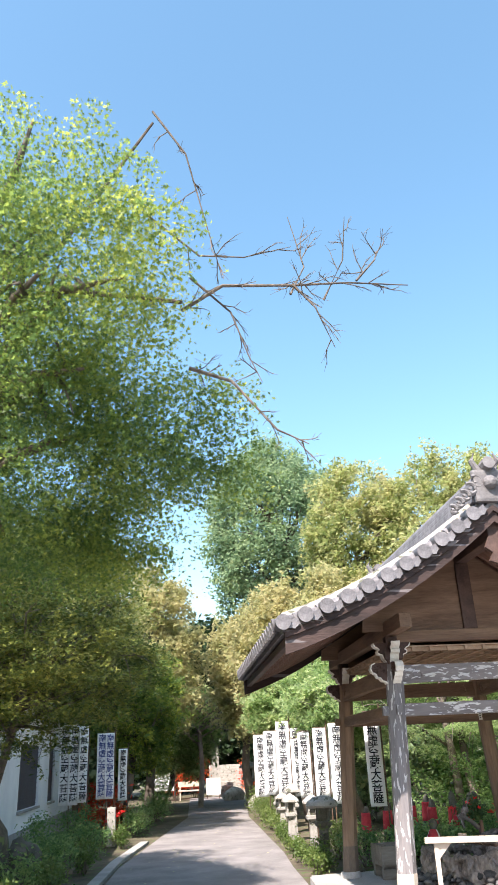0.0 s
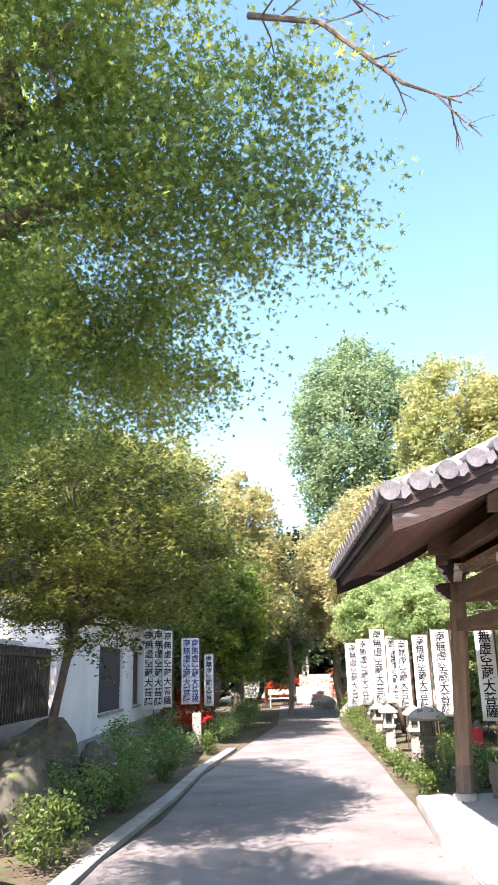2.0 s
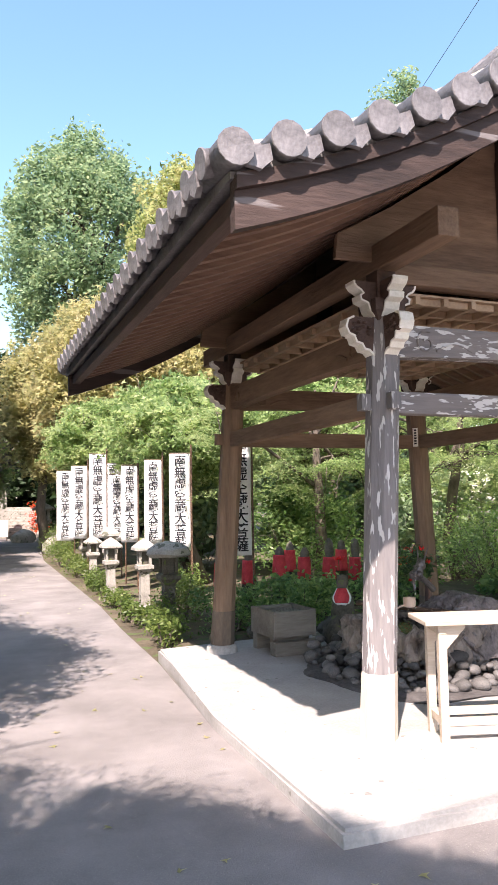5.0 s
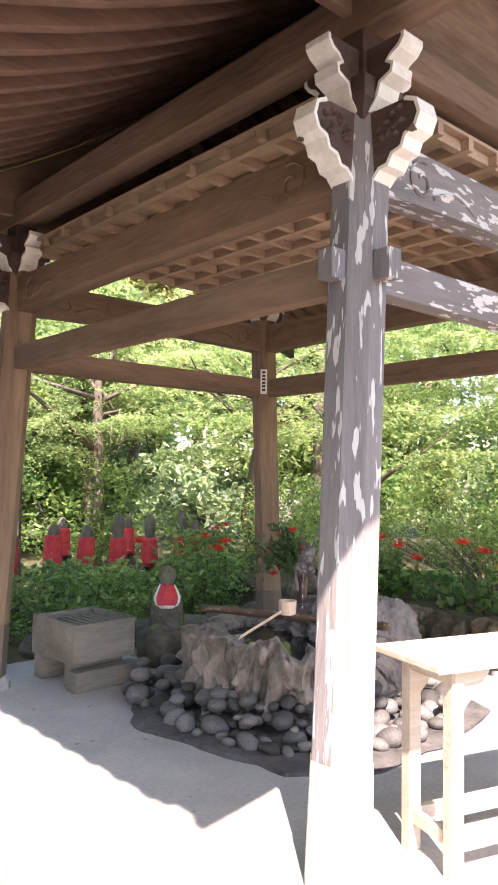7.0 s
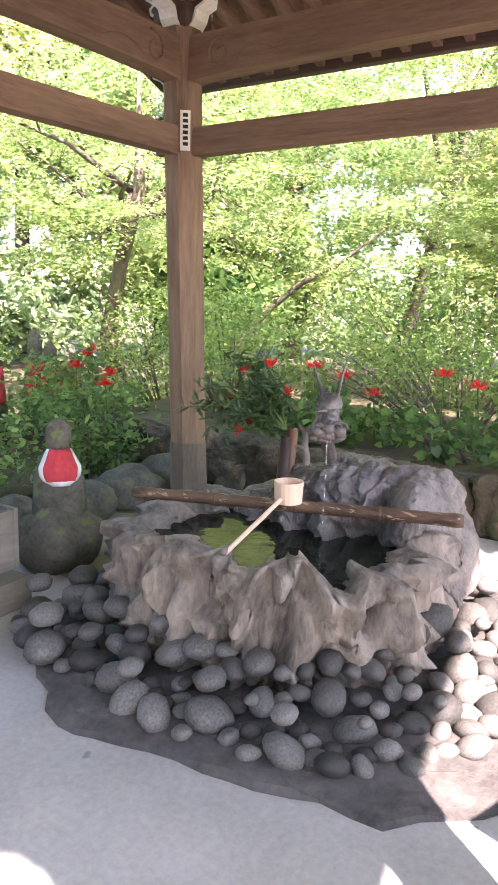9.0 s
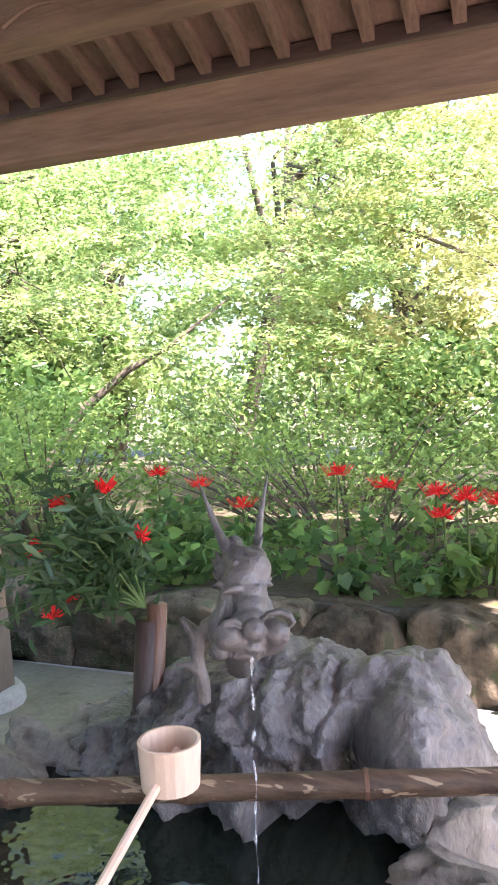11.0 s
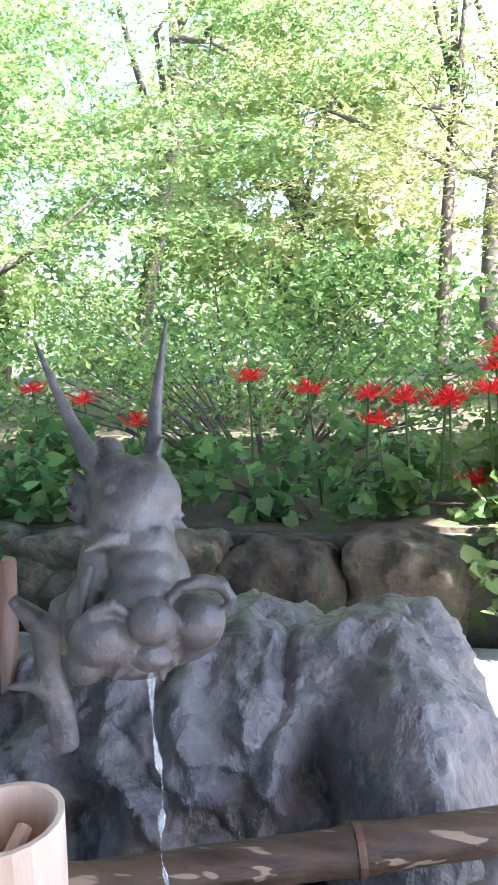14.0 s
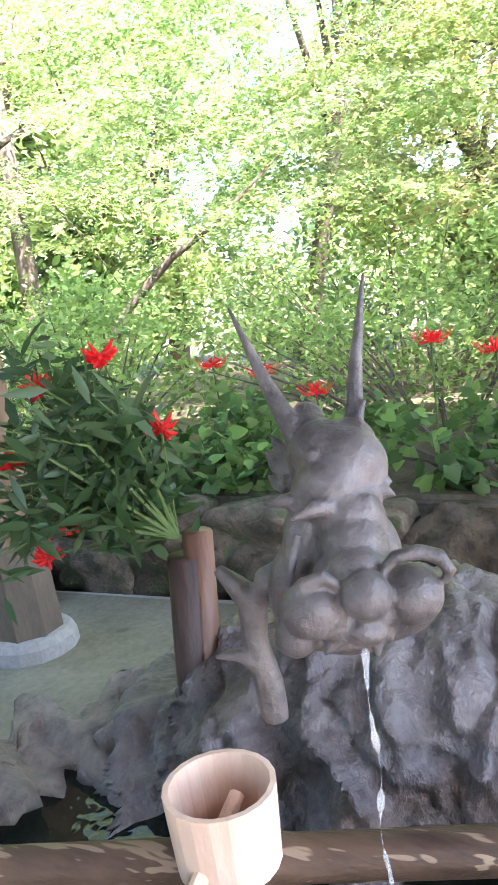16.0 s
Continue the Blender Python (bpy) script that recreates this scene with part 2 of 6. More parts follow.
wb.inputs["Roughness"].default_value = 0.03
wb.inputs["IOR"].default_value = 1.33
wbn, wbt = water_m.node_tree.nodes.new("ShaderNodeBump"), water_m.node_tree.nodes.new("ShaderNodeTexNoise")
wbt.inputs["Scale"].default_value = 14
wbn.inputs["Strength"].default_value, wbn.inputs["Distance"].default_value = 0.15, 0.02
water_m.node_tree.links.new(wbt.outputs["Fac"], wbn.inputs["Height"])
water_m.node_tree.links.new(wbn.outputs[0], wb.inputs["Normal"])
stream_m = bpy.data.materials.new("falling_water")
stream_m.use_nodes = True
sb_ = stream_m.node_tree.nodes["Principled BSDF"]
sb_.inputs["Transmission Weight"].default_value, sb_.inputs["Roughness"].default_value, sb_.inputs["Alpha"].default_value = 0.5, 0.12, 0.42
sb_.inputs["Base Color"].default_value = (0.85, 0.88, 0.92, 1)

# ---- helpers for meshes ----


def part(name, bm, mat_, parent=None, label="", smooth=False):
    """Links a bmesh as one mesh object, under a thing or a part if one is given."""
    me = bpy.data.meshes.new(name)
    if smooth:
        for f in bm.faces:
            f.smooth = True
    bm.to_mesh(me)
    bm.free()
    me.materials.append(mat_)
    ob = new(name, me)
    if parent:
        ob.parent = parent
    if label:
        ob["label"] = label
    return ob


def share(name, me, m, parent=None):
    """One more object on a mesh that stands already."""
    ob = new(name, me)
    ob.matrix_basis = m
    if parent:
        ob.parent = parent
    return ob


def empty(name, m=None, label="", category="", group="", kind=""):
    ob = new(name)
    if m is not None:
        ob.matrix_basis = m
    return tagged(ob, label, category, group, kind)


def box(bm, lo, hi, bevel=0.0, m=None):
    r = bmesh.ops.create_cube(bm, size=1.0)["verts"]
    for v in r:
        v.co = Vector([(lo[i] + hi[i]) / 2 + v.co[i] * (hi[i] - lo[i]) for i in range(3)])
    if bevel:
        es = {e for v in r for e in v.link_edges}
        r = bmesh.ops.bevel(bm, geom=list(es), offset=bevel, segments=2, profile=0.6, affect="EDGES")["verts"]
        r = list({v for v in r if v.is_valid})
        # the bevel leaves only its own verts; take the whole shell from them
        seen, todo = set(r), list(r)
        while todo:
            v = todo.pop()
            for e in v.link_edges:
                o = e.other_vert(v)
                if o not in seen:
                    seen.add(o)
                    todo.append(o)
        r = list(seen)
    if m is not None:
        for v in r:
            v.co = m @ v.co
    return r


def tube(bm, pts, radii, sides=8, caps=True):
    """A tapered tube through points."""
    pts = [Vector(p) for p in pts]
    rings = []
    for i, p in enumerate(pts):
        d = (pts[min(i + 1, len(pts) - 1)] - pts[max(i - 1, 0)]).normalized()
        a = d.cross(Vector((0, 0, 1)) if abs(d.z) < 0.9 else Vector((1, 0, 0))).normalized()
        b = d.cross(a)
        r = radii[i] if isinstance(radii, (list, tuple)) else radii
        rings.append([bm.verts.new(p + r * (math.cos(2 * math.pi * k / sides) * a + math.sin(2 * math.pi * k / sides) * b)) for k in range(sides)])
    for q, s in zip(rings, rings[1:]):
        for k in range(sides):
            bm.faces.new((q[k], q[(k + 1) % sides], s[(k + 1) % sides], s[k]))
    if caps:
        bm.faces.new(rings[0][::-1])
        bm.faces.new(rings[-1])
    return rings


def lathe(bm, profile, sides=12, centre=(0, 0), turn=0.0, square=False):
    """Turned or four-sided solid from rows of (radius, height)."""
    n = 4 if square else sides
    rings = []
    for r, z in profile:
        rings.append([bm.verts.new((centre[0] + r * math.cos(turn + 2 * math.pi * k / n), centre[1] + r * math.sin(turn + 2 * math.pi * k / n), z)) for k in range(n)])
    for q, s in zip(rings, rings[1:]):
        for k in range(n):
            bm.faces.new((q[k], q[(k + 1) % n], s[(k + 1) % n], s[k]))
    bm.faces.new(rings[0][::-1])
    bm.faces.new(rings[-1])


def prism(bm, outline, a, b, to3):
    """Extrudes a flat outline (u, v) between the depths a and b; to3 maps (u, v, depth) into space."""
    lo = [bm.verts.new(to3(u, v, a)) for u, v in outline]
    hi = [bm.verts.new(to3(u, v, b)) for u, v in outline]
    n = len(outline)
    bm.faces.new(lo[::-1])
    bm.faces.new(hi)
    for k in range(n):
        bm.faces.new((lo[k], lo[(k + 1) % n], hi[(k + 1) % n], hi[k]))


def sheet(name, outline, z, mat_, parent=None):
    bm = bmesh.new()
    bm.faces.new([bm.verts.new((x, y, z)) for x, y in outline])
    bmesh.ops.recalc_face_normals(bm, faces=bm.faces)
    return part(name, bm, mat_, parent)


def rough_stone(seed, sx, sy, sz, level=2, amount=0.18):
    bm = bmesh.new()
    bmesh.ops.create_icosphere(bm, subdivisions=level, radius=1.0)
    off = Vector((seed * 3.7, seed * 1.3, seed * 7.1))
    for v in bm.verts:
        k = 1 + amount * noise.noise(v.co * 1.3 + off) + amount * 0.4 * noise.noise(v.co * 3.5 + off)
        v.co = Vector((v.co.x * sx * k, v.co.y * sy * k, v.co.z * sz * k))
    return bm


MAPLE_LEAF = []
for _k in range(5):
    _a = radians(-116 + 58 * _k)
    _r = (0.75, 0.98, 1.1, 0.98, 0.75)[_k]
    MAPLE_LEAF.append((_r * math.sin(_a), _r * math.cos(_a)))
    if _k < 4:
        _b = _a + radians(29)
        MAPLE_LEAF.append((0.27 * math.sin(_b), 0.27 * math.cos(_b)))
SHAPES = {
    "maple": (np.array([(0, -0.25)] + MAPLE_LEAF), [tuple(range(10))], 0.12),
    "lobed": (np.array([(0, -0.35), (0.95, 0.05), (0.24, 0.22), (0, 1.1), (-0.24, 0.22), (-0.95, 0.05)]), [(0, 1, 2, 3, 4, 5)], 0.12),
    "lance": (np.array([(0, -1), (0.22, -0.25), (0.17, 0.35), (0, 1), (-0.17, 0.35), (-0.22, -0.25)]), [(0, 1, 2, 3), (0, 3, 4, 5)], 0.25),
    "rhomb": (np.array([(0, -1), (0.55, 0), (0, 1), (-0.55, 0)]), [(0, 1, 2), (0, 2, 3)], 0.2),
    "oval": (np.array([(0, -1), (0.42, -0.3), (0.4, 0.35), (0, 1), (-0.4, 0.35), (-0.42, -0.3)]), [(0, 1, 2, 3), (0, 3, 4, 5)], 0.15),
    "star": (np.array([(0, -0.7), (0.2, -0.1), (0.9, 0.2), (0.22, 0.25), (0, 1), (-0.22, 0.25), (-0.9, 0.2), (-0.2, -0.1)]), [(0, 1, 3, 5, 7), (1, 2, 3), (3, 4, 5), (5, 6, 7)], 0.1),
    "blade": (np.array([(0, -1), (0.16, -0.2), (0, 1), (-0.16, -0.2)]), [(0, 1, 2), (0, 2, 3)], 0.0),
    "heart": (np.array([(0, -0.5), (0.55, -0.8), (0.8, -0.2), (0.5, 0.45), (0, 1), (-0.5, 0.45), (-0.8, -0.2), (-0.55, -0.8)]), [(0, 1, 2, 3, 4), (0, 4, 5, 6, 7)], 0.2),
}


def leaves(name, centres, size, shape, mat_, parent=None, tilt=0.6, seed=1, droop=0.0, kind=""):
    """Many small leaves, each at its own centre with its own turn, in one mesh."""
    rng = np.random.default_rng(seed)
    c = np.asarray(centres, float)
    n = len(c)
    flat, faces, fold = SHAPES[shape]
    k = len(flat)
    s = size * rng.uniform(0.65, 1.3, n)
    yaw, tx, ty = rng.uniform(0, 2 * np.pi, n), rng.normal(0, tilt, n) - droop, rng.normal(0, tilt, n)
    x, y = flat[:, 0][None] * s[:, None], flat[:, 1][None] * s[:, None]
    z = fold * np.abs(flat[:, 0])[None] * s[:, None]
    y2, z2 = y * np.cos(tx)[:, None] - z * np.sin(tx)[:, None], y * np.sin(tx)[:, None] + z * np.cos(tx)[:, None]
    x3, z3 = x * np.cos(ty)[:, None] + z2 * np.sin(ty)[:, None], -x * np.sin(ty)[:, None] + z2 * np.cos(ty)[:, None]
    xf = x3 * np.cos(yaw)[:, None] - y2 * np.sin(yaw)[:, None]
    yf = x3 * np.sin(yaw)[:, None] + y2 * np.cos(yaw)[:, None]
    co = np.stack([xf, yf, z3], -1) + c[:, None, :]
    me = bpy.data.meshes.new(name)
    lens = np.array([len(f) for f in faces])
    idx = np.concatenate([np.array(f) for f in faces])
    loops = (idx[None] + k * np.arange(n)[:, None]).ravel()
    me.vertices.add(n * k)
    me.vertices.foreach_set("co", co.ravel())
    me.loops.add(len(loops))
    me.loops.foreach_set("vertex_index", loops)
    tot = np.tile(lens, n)
    me.polygons.add(len(tot))
    me.polygons.foreach_set("loop_start", np.concatenate([[0], np.cumsum(tot)[:-1]]))
    me.update(calc_edges=True)
    me.materials.append(mat_)
    ob = new(name, me)
    if parent:
        ob.parent = parent
    if kind:
        ob["kind"] = kind
    return ob


def ellipsoid_points(rng, n, centre, radii, shell=0.55):
    d = rng.normal(size=(n, 3))
    d /= np.linalg.norm(d, axis=1, keepdims=True)
    r = rng.uniform(shell ** 3, 1, n) ** (1 / 3)
    return np.array(centre) + d * r[:, None] * np.array(radii)


def tree(name, base, centre, radii, tips, per_tip, pad, leaf, shape, mat_, label, category="tree", seed=1, trunk=0.14, shell=0.4,
         flat=0.3, limbs=14, bark=None, droop=0.2, tilt=0.6, group="", floor=None, keep=None, more=(), way=None, layer=0.0, sag=0.3):
    """A tapered, bent trunk with limbs to the pads of its crown, and a crown of many leaves in uneven pads."""
    rng = np.random.default_rng(seed)
    root = empty(name, Matrix.Translation(base), label, category, group)
    tip = ellipsoid_points(rng, tips, centre, radii, shell)
    for c_, r_, n_ in more:
        tip = np.concatenate([tip, ellipsoid_points(rng, n_, c_, r_, 0.0)])
    if floor is not None:
        tip = tip[tip[:, 2] > floor]
    if keep is not None:
        tip = tip[keep(tip)]
    if layer:
        tip[:, 2] += 0.75 * (np.round(tip[:, 2] / layer) * layer - tip[:, 2])
    base_v, mid = Vector(base), Vector(centre)
    bm = bmesh.new()
    crown_low = Vector((centre[0], centre[1], centre[2] - radii[2] * 0.35))
    bend = Vector((rng.normal(0, 0.25), rng.normal(0, 0.25), 0))
    line = [base_v + Vector((0, 0, -0.1)), base_v.lerp(crown_low, 0.35) + bend, base_v.lerp(crown_low, 0.7) + bend * 0.6, crown_low, mid, mid + Vector((0, 0, radii[2] * 0.5))]
    if way:
        line = [Vector(p) for p in way]
    tube(bm, line, [trunk * 1.25, trunk, trunk * 0.85, trunk * 0.7, trunk * 0.45, trunk * 0.15], 9)
    for j in range(min(limbs, len(tip))):
        t = Vector(tip[j])
        s = line[2].lerp(line[4], float(rng.uniform(0.1, 0.95)))
        k = s.lerp(t, 0.5) + Vector((rng.normal(0, 0.12), rng.normal(0, 0.12), 0.12)) * radii[2] * 0.5
        k2 = s.lerp(t, 0.8) + Vector((rng.normal(0, 0.08), rng.normal(0, 0.08), 0.1))
        tube(bm, [s, k, k2, t], [trunk * 0.4, trunk * 0.26, trunk * 0.15, trunk * 0.05], 6)
        for _ in range(3):
            q = k.lerp(t, float(rng.uniform(0.1, 0.9)))
            e = q + Vector(rng.normal(0, 1, 3)) * pad * 0.9
            tube(bm, [q, q.lerp(e, 0.5) + Vector((0, 0, 0.05)), e], [trunk * 0.12, trunk * 0.07, trunk * 0.02], 4)
    for v in bm.verts:
        v.co -= base_v
    part("trunk", bm, bark or BARK, root, smooth=True)
    # each tip carries a thin, tilted spray of leaves with a ragged but bounded edge
    n_all = len(tip) * per_tip
    own = np.repeat(rng.uniform(0.55, 1.75, len(tip)), per_tip) * pad
    ang, rad = rng.uniform(0, 2 * np.pi, n_all), np.sqrt(rng.uniform(0, 1, n_all))
    rad *= 0.72 + 0.4 * np.abs(np.sin(ang * 2.5 + np.repeat(rng.uniform(0, 6.28, len(tip)), per_tip)))
    du, dv = own * rad * np.cos(ang), own * rad * np.sin(ang)
    lx, ly = np.repeat(rng.normal(0, 0.28, len(tip)), per_tip), np.repeat(rng.normal(0, 0.28, len(tip)), per_tip)
    dz = du * lx + dv * ly + rng.normal(0, 1, n_all) * flat * pad - sag * own * rad * rad
    pts = np.repeat(tip, per_tip, axis=0) + np.stack([du, dv, dz], -1)
    if floor is not None:
        pts = pts[pts[:, 2] > floor - 0.25]
    leaves("crown", pts - np.array(base), leaf, shape, mat_, root, tilt, seed + 5, droop)
    return root

# ---- ground, road, slab ----
ground = tagged(sheet("ground", [(-400, -400), (400, -400), (400, 400), (-400, 400)], -0.13, SOIL), "dark soil ground with moss and litter", "ground", kind="structure")
road = tagged(sheet("road", [(-4.6, -40), (9, -40), (9, -1.1), (-0.84, -1.08), (-0.80, 0.9), (-0.62, 3.1), (-0.55, 5.3), (-0.42, 7.5), (-0.2, 18), (0.3, 24), (1.2, 33), (-1.9, 33), (-2.2, 19), (-3.1, 11.3), (-3.65, 6.5), (-3.8, 2.5), (-4.1, 0.5), (-4.3, -6)], -0.085, ASPHALT),
              "worn grey asphalt path between the plantings", "path", kind="structure")
bm = bmesh.new()
for (x0, y0), (x1, y1) in zip([(-4.62, -12), (-4.32, -3), (-4.12, 1), (-3.82, 4.5), (-3.67, 7.5)], [(-4.32, -3), (-4.12, 1), (-3.82, 4.5), (-3.67, 7.5), (-3.25, 11.3)]):
    a = [bm.verts.new(p) for p in ((x0 - 0.2, y0, -0.07), (x0, y0, -0.07), (x1, y1, -0.07), (x1 - 0.2, y1, -0.07))]
    b = [bm.verts.new(v.co - Vector((0, 0, 0.08))) for v in a]
    bm.faces.new(a)
    for k in range(4):
        bm.faces.new((a[k], b[k], b[(k + 1) % 4], a[(k + 1) % 4]))
tagged(part("gutter_edge", bm, GUTTER), "pale cracked concrete strip along the path", "edging", kind="structure")
slab_out = [(-0.84, -1.08), (5.2, -1.15), (5.2, 0.2), (3.0, 0.5), (3.0, 4.0), (1.2, 3.55), (-0.55, 3.45), (-0.62, 2.6), (-0.80, 0.9)]
bm = bmesh.new()
prism(bm, slab_out, -0.14, 0.0, lambda u, v, d: Vector((u, v, d)))
bmesh.ops.bevel(bm, geom=[e for e in bm.edges if abs(e.verts[0].co.z) < 0.001 and abs(e.verts[1].co.z) < 0.001], offset=0.02, segments=2, affect="EDGES")
bmesh.ops.recalc_face_normals(bm, faces=bm.faces)
tagged(part("pavilion_floor", bm, CONCRETE), "pale grey concrete floor slab with a low kerb", "floor", kind="structure")

# Mossy, dirty concrete whose colour is also darkened for the shade under the roof
MOSSY_SHADED = material("mossy_shaded_concrete", (0.13, 0.115, 0.08), (0.27, 0.245, 0.18), 0.95, 2.4, fine=40, bump=0.35, speck=(0.09, 0.09, 0.05), speck_scale=3, speck_at=0.62)
tagged(sheet("damp_floor", [(1.15, 2.42), (1.75, 2.38), (2.2, 2.1), (2.36, 1.75), (2.95, 1.6), (2.97, 3.93), (1.2, 3.5)], 0.005, MOSSY_SHADED), "mossy grey concrete at the back of the basin, with shade painted in", "floor", kind="structure")

# ---- the water pavilion ----
PX0, PX1, PY0, PY1 = 0.0, 2.52, 0.0, 3.02
LEAN_X, LEAN_Y = 0.125, 0.035
RIDGE, YC = 1.22, 1.43
Y_FRONT, Y_BACK = -1.28, 4.14
EAVE = 2.62


def roof_z(r):
    return 4.45 - 0.80 * r + 0.10 * r * r


pavilion = empty("water_pavilion", None, "open timber water pavilion with a grey tiled gable roof", "pavilion")


def post_axis(px, py, z):
    k, j = LEAN_X * z / 2.1, LEAN_Y * z / 2.1
    return Vector((px + (k if px < RIDGE else -k), py + (j if py < YC else -j), z))


def post(px, py, mat_, foot, lab=""):
    bm = bmesh.new()
    turn = math.pi / 8
    rings = []
    for z in (0.41, 1.2, 2.0, 2.72):
        c = post_axis(px, py, z)
        rings.append([bm.verts.new(c + Vector((0.112 * math.cos(turn + k * math.pi / 4), 0.112 * math.sin(turn + k * math.pi / 4), 0))) for k in range(8)])
    for q, s in zip(rings, rings[1:]):
        for k in range(8):
            bm.faces.new((q[k], q[(k + 1) % 8], s[(k + 1) % 8], s[k]))
    bm.faces.new(rings[-1])
    p = part("post", bm, mat_, pavilion, lab)
    bm = bmesh.new()
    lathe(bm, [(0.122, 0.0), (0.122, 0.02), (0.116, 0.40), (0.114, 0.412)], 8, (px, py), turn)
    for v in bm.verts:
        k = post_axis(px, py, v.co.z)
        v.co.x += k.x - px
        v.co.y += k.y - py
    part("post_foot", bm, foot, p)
    bm = bmesh.new()
    lathe(bm, [(0.16, -0.01), (0.155, 0.05), (0.135, 0.075), (0.12, 0.08)], 14, (px, py))
    if px > 1 or py > 1:
        part("base_collar", bm, GUTTER, p, "grey concrete collar")
    else:
        bm.free()
    return p


post(PX0, PY0, POST_WORN, FOOT_PALE, "grey flaking weathered post with a pale foot")
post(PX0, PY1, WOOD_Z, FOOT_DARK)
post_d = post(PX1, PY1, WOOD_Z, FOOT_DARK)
post(PX1, PY0, WOOD_Z, FOOT_PALE)
# paper plates with writing on the far post
bm = bmesh.new()
dp = post_axis(PX1, PY1, 2.2)
PLATE_M = Matrix.Translation(dp + Vector((-0.078, -0.078, 0))) @ Matrix.Rotation(radians(-45), 4, "Z")
box(bm, (-0.028, -0.006, -0.11), (0.028, 0.0, 0.10), 0.0, PLATE_M)
plate = part("name_plate", bm, WHITE_PAINT, post_d, "narrow white plate with small dark writing")
bm = bmesh.new()
for k in range(6):
    box(bm, (-0.014, -0.009, -0.085 + 0.03 * k), (0.014, -0.0065, -0.066 + 0.03 * k), 0, PLATE_M)
part("writing", bm, INK, plate)


def beam(lo, hi, mat_, bevel=0.012, label="", name="beam"):
    bm = bmesh.new()
    box(bm, lo, hi, bevel)
    return part(name, bm, mat_, pavilion, label)


LX, LY = LEAN_X, LEAN_Y
NUKI = (2.07, 2.22)
beam((PX0 + LX - 0.05, PY0 + LY, NUKI[0]), (PX0 + LX + 0.05, PY1 - LY, NUKI[1]), WOOD, name="tie_beam")
beam((PX1 - LX - 0.05, PY0 + LY, NUKI[0]), (PX1 - LX + 0.05, PY1 - LY, NUKI[1]), WOOD, name="tie_beam")
beam((PX0 + LX, PY0 + LY - 0.05, NUKI[0] + 0.002), (PX1 - LX, PY0 + LY + 0.05, NUKI[1] + 0.002), BEAM_WORN, label="grey flaking tie beam", name="tie_beam")
beam((PX0 + LX, PY1 - LY - 0.05, NUKI[0] + 0.002), (PX1 - LX, PY1 - LY + 0.05, NUKI[1] + 0.002), WOOD_X, name="tie_beam")
# tenon ends with wedges
for px, sx in ((PX0, -1), (PX1, 1)):
    for py, sy in ((PY0, -1), (PY1, 1)):
        c = post_axis(px, py, 2.14)
        for lo_, hi_ in (((c.x - 0.036 + sx * 0.14, c.y - 0.036, 2.09), (c.x + 0.036 + sx * 0.14, c.y + 0.036, 2.2)), ((c.x - 0.036, c.y - 0.036 + sy * 0.14, 2.09), (c.x + 0.036, c.y + 0.036 + sy * 0.14, 2.2))):
            bm = bmesh.new()
            box(bm, lo_, hi_, 0.006)
            part("tenon", bm, POST_WORN if (px, py) == (PX0, PY0) else WOOD_Z, pavilion)


def carved_beam(a, b, axis, mat_, label=""):
    """A head beam with an arched underside and a scroll carved near each end."""
    bm = bmesh.new()
    length = (b - a).length
    n = 18
    out = [(length * k / n, 2.44 + 0.035 * math.sin(math.pi * k / n) ** 0.5) for k in range(n + 1)]
    out += [(length, 2.675), (0, 2.675)]
    d = (b - a).normalized()
    s = Vector((-d.y, d.x, 0))
    prism(bm, out, -0.06, 0.06, lambda u, v, w: Vector((a.x, a.y, 0)) + d * u + s * w + Vector((0, 0, v)))
    bmesh.ops.recalc_face_normals(bm, faces=bm.faces)
    ob = part("carved_beam", bm, mat_, pavilion, label)
    for end, sign in ((0.0, 1), (length, -1)):
        for side in (-0.064, 0.064):
            bm = bmesh.new()
            pts = []
            for k in range(22):
                t = k / 21
                ang = 1.2 + t * 7.5
                rad = 0.085 * (1 - t * 0.75)
                u = end + sign * (0.30 + rad * math.cos(ang))
                pts.append(Vector((a.x, a.y, 0)) + d * u + s * side + Vector((0, 0, 2.56 + rad * math.sin(ang))))
            tube(bm, pts, 0.008, 5)
            pts = [Vector((a.x, a.y, 0)) + d * (end + sign * (0.38 + 0.3 * t)) + s * side + Vector((0, 0, 2.51 + 0.05 * math.sin(3.1 * t))) for t in [k / 8 for k in range(9)]]
            tube(bm, pts, [0.010 - 0.001 * k for k in range(9)], 5)
            part("scroll", bm, mat_, ob)
    return ob


q, qy = LEAN_X * 1.2, LEAN_Y * 1.2
A3, B3, C3, D3 = Vector((q, qy, 0)), Vector((PX1 - q, qy, 0)), Vector((q, PY1 - qy, 0)), Vector((PX1 - q, PY1 - qy, 0))
carved_beam(A3, B3, 0, BEAM_WORN, "grey flaking head beam with a carved scroll")
carved_beam(C3, D3, 0, WOOD_X)
carved_beam(A3, C3, 1, WOOD)
carved_beam(B3, D3, 1, WOOD)

NOSE = [(0.06, 2.450), (0.10, 2.460), (0.13, 2.490), (0.165, 2.495), (0.185, 2.530), (0.225, 2.540), (0.24, 2.580), (0.28, 2.595), (0.30, 2.640), (0.285, 2.690), (0.24, 2.710), (0.06, 2.710)]
ARM = [(0.05, 2.710), (0.085, 2.720), (0.12, 2.760), (0.135, 2.805), (0.185, 2.825), (0.19, 2.855), (0.165, 2.870), (0.185, 2.890), (0.215, 2.905), (0.235, 2.930), (0.235, 2.950), (0.05, 2.950)]


